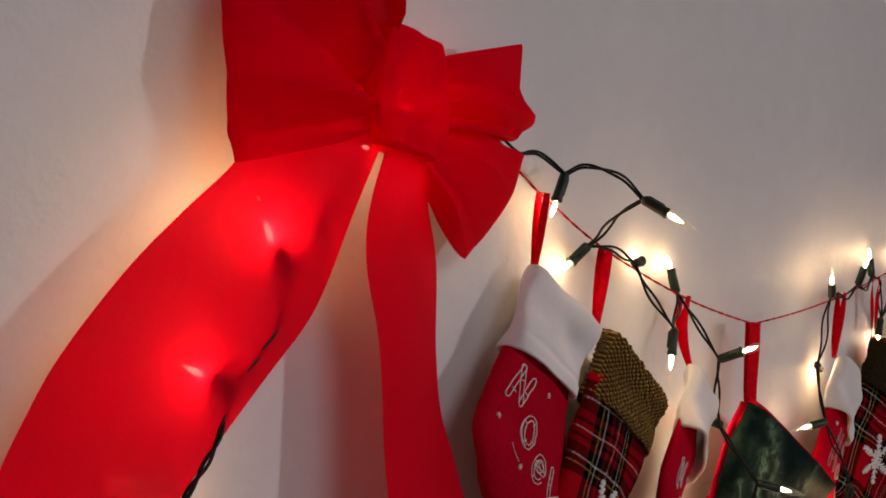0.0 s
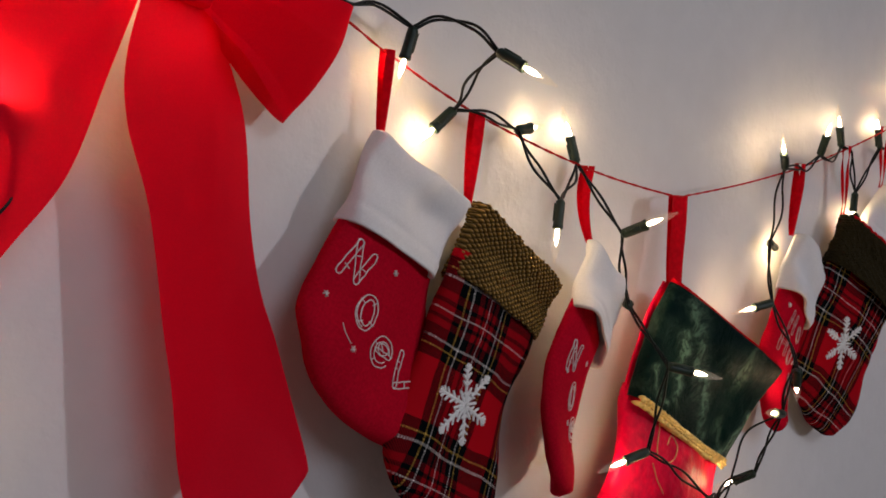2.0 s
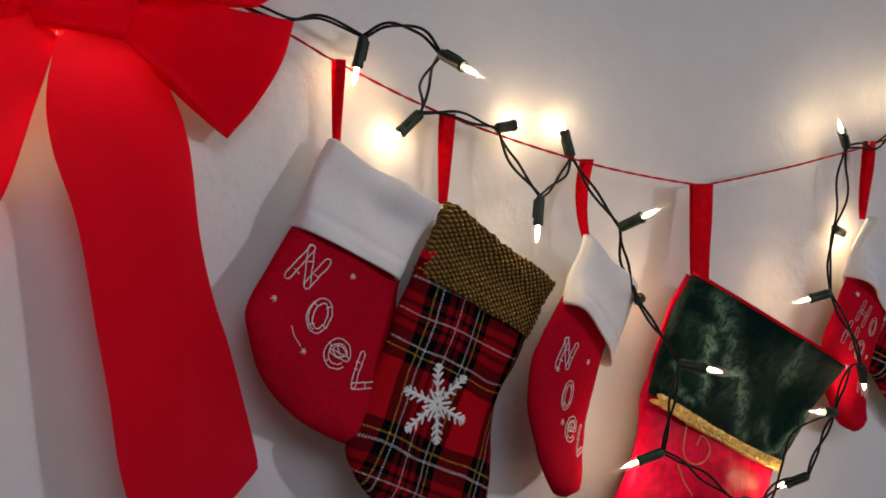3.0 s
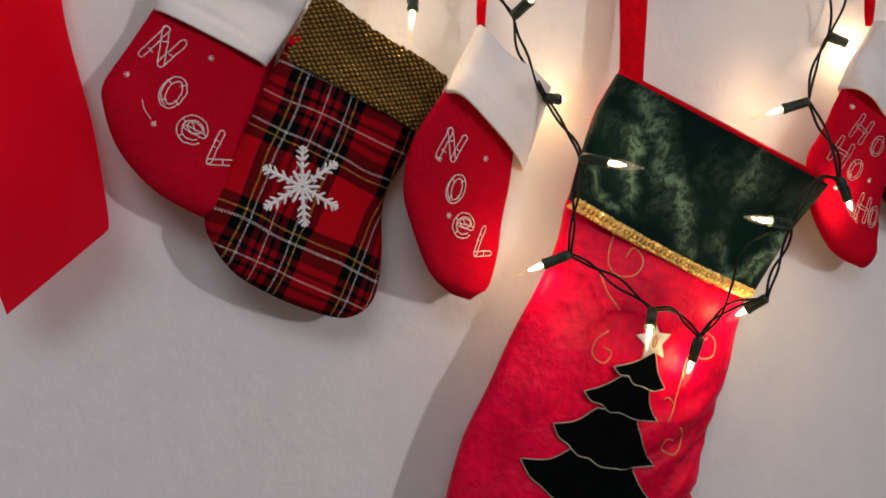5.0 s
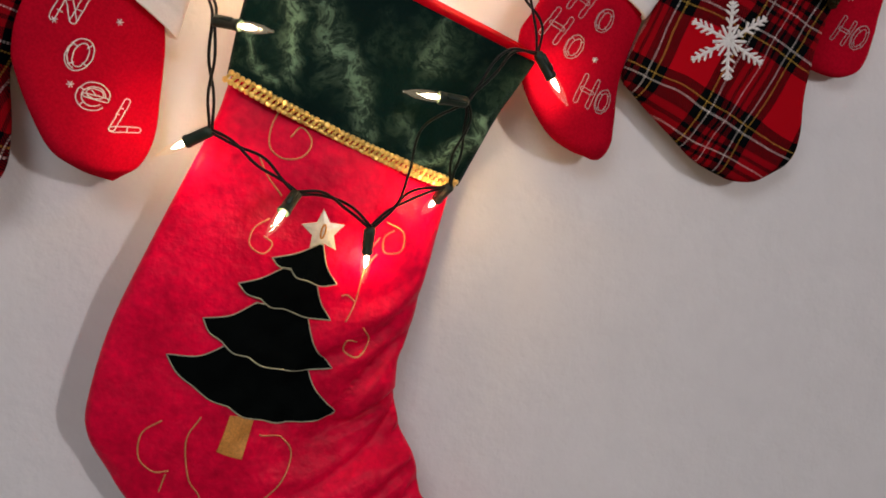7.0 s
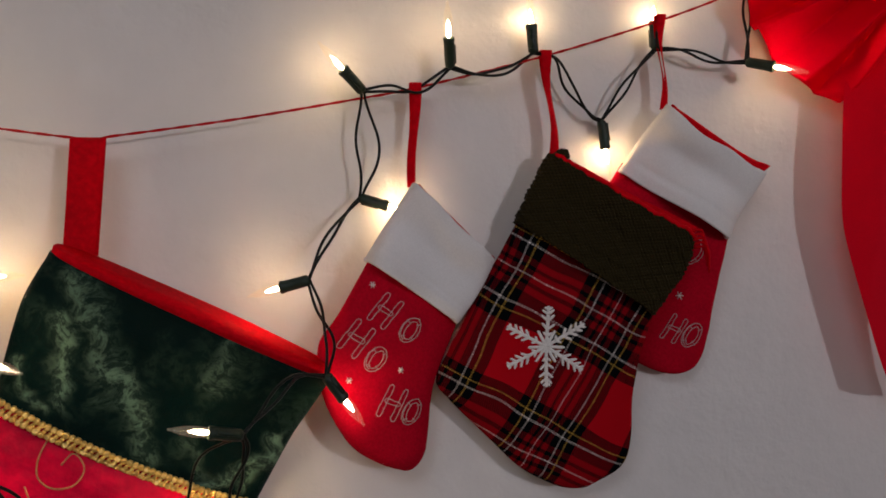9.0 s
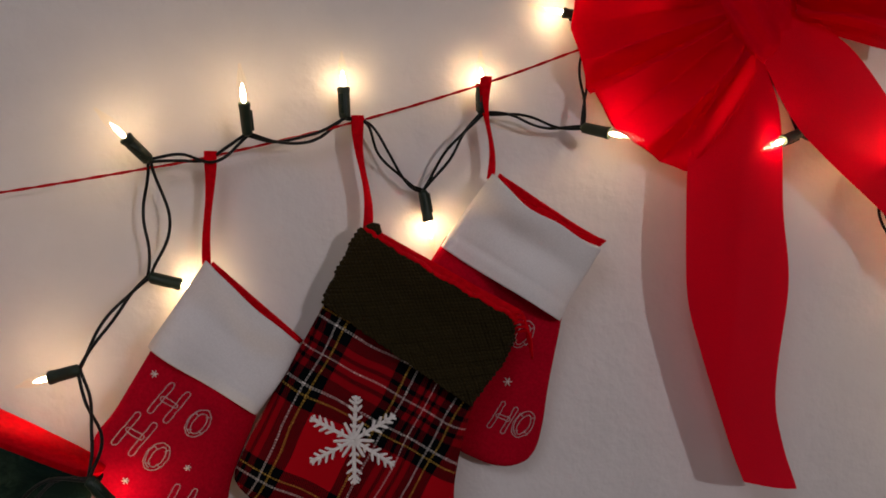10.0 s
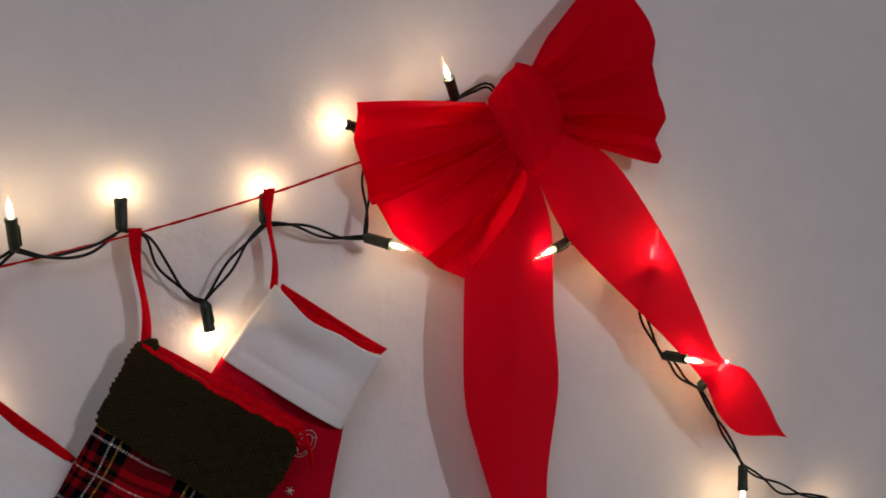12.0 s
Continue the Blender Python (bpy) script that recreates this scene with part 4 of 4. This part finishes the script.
    # the tree, four scalloped tiers, the lowest laid first
    tiers = [([(0.900, 1.087), (0.8825, 1.081), (0.863, 1.083), (0, 0), (0.8785, 1.061), (0, 0), (0.899, 1.0465), (0, 0), (0.919, 1.0345), (0, 0), (0.942, 1.030), (0, 0), (0.968, 1.033), (0.954, 1.053), (0.948, 1.078)], range(0, 15, 2)),
             ([(0.920, 1.113), (0.904, 1.106), (0.8865, 1.1055), (0, 0), (0.897, 1.090), (0, 0), (0.913, 1.078), (0, 0), (0.932, 1.0685), (0, 0), (0.9665, 1.0645), (0.9555, 1.081), (0.951, 1.104)], range(0, 13, 2)),
             ([(0.937, 1.135), (0.923, 1.129), (0.909, 1.1265), (0, 0), (0.9225, 1.1155), (0, 0), (0.9365, 1.108), (0, 0), (0.966, 1.0985), (0.960, 1.111), (0.957, 1.130)], range(0, 11, 2)),
             ([(0.9605, 1.1495), (0.9465, 1.1445), (0.9305, 1.142), (0, 0), (0.9415, 1.135), (0, 0), (0.9515, 1.1265), (0, 0), (0.9705, 1.1225), (0.9645, 1.1345), (0.9625, 1.149)], range(0, 11, 2))]
    trunk = plate([(0.900, 1.040), (0.9155, 1.037), (0.9105, 1.022), (0.9060, 1.0095), (0.898, 1.0125), (0.8905, 1.0165), (0.8955, 1.028)], 28, 0.0008, [0, 1, 3, 5])
    drape(trunk, tree, 0.0009, 1.0)
    part("trunk", trunk, TRUNK, t, "gold cloth tree trunk")
    for k, (o, corners) in enumerate(tiers):
        # each scallop bulges away from the chord between its two corners
        o = list(o)
        for i in range(3, len(o) - 3, 2):
            (ax, az), (bx, bz) = o[i - 1], o[i + 1]
            ln = math.hypot(bx - ax, bz - az)
            o[i] = ((ax + bx) / 2 + (bz - az) / ln * 0.0024, (az + bz) / 2 - (bx - ax) / ln * 0.0024)
        bm = plate(o, 84, 0.0006, corners)
        drape(bm, tree, 0.0015 + 0.0013 * k, 1.0)
        piece = part("tree_tier", bm, BLACK_VELVET, t, "black velvet tree tier")
        rim = corner_line(o, corners, 130)
        bm = tube(rim + rim[:1], 0.0005, 5)
        drape(bm, tree, 0.0014 + 0.0013 * k, 1.0)
        part("edging", bm, EDGE_THREAD, piece, "pale stitched edging")
    star = []
    for k in range(10):
        r = 0.0145 if k % 2 == 0 else 0.0072
        a = radians(86 + 36 * k)
        star.append((0.963 + r * math.cos(a), 1.1565 + r * math.sin(a)))
    bm = bmesh.new()
    c = bm.verts.new((0.963, -0.0022, 1.1565))
    ring = [bm.verts.new((x, -0.0004 if k % 2 == 0 else -0.001, z)) for k, (x, z) in enumerate(star)]
    low = [bm.verts.new((x, 0.0008, z)) for x, z in star]
    for k in range(10):
        bm.faces.new((c, ring[k], ring[(k + 1) % 10]))
        bm.faces.new((ring[k], low[k], low[(k + 1) % 10], ring[(k + 1) % 10]))
    drape(bm, tree, 0.0016, 1.0)
    star_piece = part("star", bm, STAR, t, "silver cloth star", False)
    way = [Vector((0.963 + 0.0014 * math.cos(a) + 0.0012 * math.sin(a), 0, 1.157 + 0.0042 * math.sin(a))) for a in (k * math.pi / 12 for k in range(25))]
    bm = tube(way, 0.0006, 5)
    drape(bm, tree, 0.0042, 1.0)
    part("stitch", bm, TRUNK, star_piece, "dark gold stitch across the star")
    # embroidered scrolls
    scrolls = [[(0.940, 1.235), (0.933, 1.222), (0.932, 1.210), (0.940, 1.203), (0.952, 1.204), (0.958, 1.213), (0.952, 1.222), (0.945, 1.216)],
               [(0.925, 1.205), (0.930, 1.192), (0.938, 1.180)],
               [(0.930, 1.166), (0.920, 1.160), (0.917, 1.150), (0.925, 1.144), (0.931, 1.150), (0.926, 1.155)],
               [(1.000, 1.150), (0.992, 1.140), (0.988, 1.125), (0.983, 1.108), (0.976, 1.096)],
               [(0.988, 1.125), (0.994, 1.135), (0.998, 1.139)], [(0.983, 1.108), (0.978, 1.113), (0.974, 1.113)],
               [(1.005, 1.160), (1.016, 1.152), (1.014, 1.140), (1.003, 1.140), (1.003, 1.150), (1.010, 1.154)],
               [(0.988, 1.090), (0.992, 1.080), (0.984, 1.070), (0.975, 1.074), (0.977, 1.082), (0.984, 1.080)],
               [(0.858, 1.040), (0.845, 1.032), (0.842, 1.016), (0.850, 1.006), (0.860, 1.006)], [(0.882, 1.040), (0.872, 1.025), (0.872, 1.000), (0.878, 0.985), (0.876, 0.972)],
               [(0.858, 1.004), (0.853, 0.992)], [(0.918, 1.024), (0.932, 1.020), (0.938, 1.008), (0.930, 0.990), (0.912, 0.976), (0.892, 0.974)], [(0.912, 0.976), (0.914, 0.962)]]
    for o in scrolls:
        bm = tube([Vector((p.x, 0, p.z)) for p in spline([(x, 0, z) for x, z in o], 40)], 0.00055, 5)
        drape(bm, tree, 0.0005, 1.0)
        part("scroll", bm, GOLD_THREAD, t, "embroidered gold scroll")


large_stocking()


# ---- the string of lights ----
def lathe(profile, sides):
    bm = bmesh.new()
    rows = []
    for r, z in profile:
        rows.append([bm.verts.new((r * math.cos(2 * math.pi * k / sides), r * math.sin(2 * math.pi * k / sides), z)) for k in range(sides)])
    grid_faces(bm, rows, True)
    bm.faces.new(rows[0])
    bm.faces.new(rows[-1])
    bmesh.ops.recalc_face_normals(bm, faces=bm.faces)
    return bm


def mesh_of(name, bm):
    me = bpy.data.meshes.new(name)
    bm.to_mesh(me)
    bm.free()
    return me


bm = lathe([(0.0016, -0.0010), (0.0028, 0.0), (0.0036, 0.0008), (0.0037, 0.004), (0.0038, 0.016), (0.0041, 0.0165), (0.0042, 0.0185), (0.0036, 0.0190), (0.0030, 0.0186)], 12)
for v in bm.verts:
    v.co.y *= 0.86
rib = bmesh.ops.create_cube(bm, size=1)["verts"]
for v in rib:
    v.co = Vector((v.co.x * 0.0030, 0.0034 + v.co.y * 0.0012, 0.008 + v.co.z * 0.012))
SOCKET_MESH = mesh_of("socket", bm)
# a blown shell with a drawn-out tip
bm = lathe([(0.0026, 0.0176), (0.0030, 0.0200), (0.0032, 0.0250), (0.0031, 0.0295), (0.0026, 0.0335), (0.0018, 0.0368), (0.0011, 0.0388), (0.0008, 0.0396), (0.0010, 0.0404), (0.0009, 0.0412), (0.0004, 0.0418)], 18)
BULB_MESH = mesh_of("bulb", bm)
FIL_MESH = mesh_of("filament", lathe([(0.0008, 0.0188), (0.0014, 0.0203), (0.0016, 0.0232), (0.0013, 0.0262), (0.0007, 0.0282), (0.0003, 0.0298)], 10))

# base and tip of each lamp along the string; the last number is how strongly it lights what is near
LAMPS = [
    ((0.4090, 0.495, 1.2965), (0.416, 0.523, 1.2865), 2.2),
    ((0.4340, 0.4945, 1.3575), (0.3980, 0.4892, 1.3740), 2.2),
    ((0.4555, 0.4926, 1.4125), (0.4360, 0.4900, 1.4460), 4.6),
    ((0.496, 0.507, 1.468), (0.5275, 0.508, 1.504), 0.4),
    ((0.548, 0.517, 1.490), (0.540, 0.515, 1.528), 0.4),
    ((0.6823, 0.5066, 1.4955), (0.676, 0.512, 1.457), 1.0),
    ((0.712, 0.464, 1.484), (0.7255, 0.433, 1.4675), 1.0),
    ((0.726, 0.514, 1.452), (0.699, 0.522, 1.424), 1.1),
    ((0.782, 0.511, 1.444), (0.818, 0.523, 1.450), 1.1),
    ((0.799, 0.483, 1.400), (0.7945, 0.480, 1.361), 1.0),
    ((0.844, 0.511, 1.4266), (0.840, 0.524, 1.462), 0.9),
    ((0.864, 0.480, 1.379), (0.878, 0.447, 1.397), 1.0),
    ((0.889, 0.4875, 1.326), (0.918, 0.5145, 1.325), 1.4),
    ((0.902, 0.457, 1.286), (0.9345, 0.4347, 1.2794), 1.0),
    ((0.897, 0.464, 1.222), (0.866, 0.480, 1.2075), 1.8),
    ((0.946, 0.440, 1.186), (0.928, 0.411, 1.1668), 1.0),
    ((0.992, 0.460, 1.160), (0.988, 0.474, 1.124), 2.2),
    ((1.0425, 0.459, 1.185), (1.0300, 0.489, 1.164), 2.0),
    ((1.050, 0.444, 1.238), (1.013, 0.437, 1.2445), 1.0),
    ((1.099, 0.461, 1.267), (1.1186, 0.469, 1.2393), 1.0),
    ((1.090, 0.486, 1.322), (1.0575, 0.500, 1.312), 1.0),
    ((1.125, 0.514, 1.372), (1.160, 0.523, 1.362), 1.1),
    ((1.126, 0.508, 1.440), (1.099, 0.498, 1.467), 1.0),
    ((1.182, 0.505, 1.456), (1.178, 0.4935, 1.4928), 1.0),
    ((1.240, 0.514, 1.468), (1.2387, 0.521, 1.506), 0.6),
    ((1.289, 0.518, 1.424), (1.297, 0.522, 1.386), 1.0),
    ((1.326, 0.515, 1.473), (1.3266, 0.523, 1.511), 0.9),
    ((1.390, 0.509, 1.465), (1.4177, 0.4834, 1.456), 1.0),
    ((1.397, 0.514, 1.5345), (1.361, 0.523, 1.543), 1.0),
    ((1.4512, 0.506, 1.5578), (1.4329, 0.485, 1.5806), 1.0),
    ((1.536, 0.502, 1.464), (1.502, 0.486, 1.4516), 2.0),
    ((1.5920, 0.4905, 1.4330), (1.6020, 0.4920, 1.4690), 2.0),
    ((1.614, 0.500, 1.381), (1.632, 0.470, 1.379), 1.0),
    ((1.6400, 0.4905, 1.3570), (1.6680, 0.4862, 1.3820), 2.0),
    ((1.693, 0.506, 1.293), (1.693, 0.505, 1.254), 1.0),
    ((1.775, 0.508, 1.260), (1.790, 0.512, 1.225), 1.0),
]
# way points of the wires between lamp k and lamp k + 1
BETWEEN = {
    -1: [(0.370, 0.490, 1.19), (0.388, 0.488, 1.25), (0.399, 0.490, 1.281)], 0: [(0.4139, 0.4935, 1.3028), (0.4190, 0.4935, 1.3123), (0.4247, 0.4935, 1.3219), (0.4304, 0.4940, 1.3325), (0.4331, 0.4945, 1.3444)], 1: [(0.4419, 0.4921, 1.369), (0.4488, 0.4917, 1.3783), (0.4544, 0.4914, 1.389), (0.4555, 0.4913, 1.398)], 2: [(0.466, 0.4903, 1.430), (0.4725, 0.4903, 1.447)],
    3: [(0.51, 0.520, 1.485)], 4: [(0.57, 0.520, 1.507), (0.603, 0.505, 1.508), (0.635, 0.510, 1.502), (0.656, 0.509, 1.505)],
    5: [(0.695, 0.500, 1.503), (0.707, 0.480, 1.498)], 6: [(0.714, 0.485, 1.472), (0.722, 0.503, 1.458)], 7: [(0.747, 0.508, 1.452), (0.766, 0.508, 1.447)],
    8: [(0.786, 0.500, 1.425)], 9: [(0.812, 0.492, 1.404), (0.830, 0.500, 1.415)], 10: [(0.848, 0.496, 1.408)], 11: [(0.868, 0.482, 1.362), (0.877, 0.485, 1.346)],
    12: [(0.896, 0.478, 1.310), (0.902, 0.466, 1.295)], 13: [(0.899, 0.460, 1.255)], 14: [(0.908, 0.460, 1.216), (0.928, 0.452, 1.202)], 15: [(0.962, 0.446, 1.184), (0.98, 0.458, 1.172)],
    16: [(1.0066, 0.468, 1.1703), (1.0215, 0.466, 1.1801)], 17: [(1.0444, 0.456, 1.1993), (1.052, 0.450, 1.2269)], 18: [(1.062, 0.450, 1.250), (1.080, 0.455, 1.268)],
    19: [(1.102, 0.470, 1.285), (1.096, 0.480, 1.305)], 20: [(1.100, 0.497, 1.342), (1.115, 0.508, 1.362)], 21: [(1.130, 0.512, 1.395), (1.128, 0.512, 1.42)], 22: [(1.143, 0.508, 1.442), (1.162, 0.508, 1.441)],
    23: [(1.200, 0.506, 1.452), (1.222, 0.510, 1.456)], 24: [(1.254, 0.510, 1.464), (1.264, 0.512, 1.446), (1.280, 0.515, 1.428)], 25: [(1.300, 0.516, 1.440), (1.314, 0.515, 1.460)], 26: [(1.346, 0.512, 1.472), (1.370, 0.511, 1.465)],
    27: [(1.392, 0.512, 1.485), (1.392, 0.515, 1.51)], 28: [(1.412, 0.524, 1.545), (1.435, 0.522, 1.552)], 29: [(1.465, 0.512, 1.565), (1.48, 0.515, 1.570), (1.495, 0.522, 1.555), (1.53, 0.522, 1.50)],
    30: [(1.565, 0.518, 1.456), (1.59, 0.520, 1.448)], 31: [(1.5945, 0.4985, 1.415), (1.604, 0.4985, 1.395)], 32: [(1.622, 0.5000, 1.376), (1.632, 0.5000, 1.364)], 33: [(1.662, 0.4990, 1.332), (1.680, 0.5020, 1.309)], 34: [(1.712, 0.510, 1.282), (1.740, 0.510, 1.268)],
}

LOOSE = [(1.0086, 0.462, 1.1733), (1.0174, 0.463, 1.1948), (1.0255, 0.460, 1.2220)]


def light_string():
    t = thing("string_lights", "lit string of clear miniature bulbs on dark green twisted wire", "string lights", at=(1.05, 0.5, 1.45))
    inv = t.matrix_basis.inverted()
    rnd = random.Random(4)
    for base, tip, on in LAMPS:
        b, d = Vector(base), (Vector(tip) - Vector(base)).normalized()
        m = Matrix.Translation(b) @ d.to_track_quat("Z", "Y").to_matrix().to_4x4() @ Matrix.Rotation(rnd.uniform(0, 6.28), 4, "Z")
        so = link("lamp_socket", SOCKET_MESH, SOCKET, t)
        so.matrix_basis = inv @ m
        gl = link("bulb", BULB_MESH, GLASS, so, "clear pointed glass bulb")
        gl.visible_shadow = False
        fi = link("filament", FIL_MESH, HOT, so, "glowing filament")
        fi.visible_shadow = False
        if on:
            lamp("bulb_light", "POINT", b + d * 0.0235, BULB_POWER * on, BULB_COLOUR, 0.0018)
    for k in range(-1, len(LAMPS) - 1):
        a, b = Vector(LAMPS[k][0] if k >= 0 else (0.360, 0.500, 1.12)), Vector(LAMPS[k + 1][0])
        way = [a] + [Vector(p) for p in BETWEEN.get(k, [])] + [b]
        line = spline(way, 44)
        length = sum((q - p).length for p, q in zip(line, line[1:]))
        turns = max(1.0, length / (0.017 if k < 2 else 0.040)) * rnd.uniform(0.85, 1.15)
        spread = 0.0003 if k < 3 else rnd.uniform(0.0010, 0.0026)
        ph = rnd.uniform(0, 6.28)
        if k == 21:
            # here the two wires hang apart
            turns, ph, spread = 0.0, 0.0, 0.0065
        for side in (0, math.pi):
            pts = []
            for i, p in enumerate(line):
                u = i / (len(line) - 1)
                dd = (line[min(i + 1, 44)] - line[max(i - 1, 0)]).normalized()
                x = dd.cross(Vector((0, -1, 0)))
                x = x.normalized() if x.length > 1e-5 else Vector((1, 0, 0))
                y = dd.cross(x)
                w = 0.0009 + spread * math.sin(math.pi * u) ** 2
                ang = 2 * math.pi * turns * u * 0.5 + ph + side
                q = p + x * math.cos(ang) * w + y * math.sin(ang) * w * 0.6
                q.y = min(q.y, WALL - 0.0012)
                pts.append(q)
            part("wire", tube(pts, 0.00095, 6), WIRE, t)
    # one strand leaves the pair and skips a lamp
    part("wire", tube(spline([LAMPS[16][0], LOOSE[0], LOOSE[1], LOOSE[2], LAMPS[18][0]], 40), 0.0009, 6), WIRE, t)


light_string()
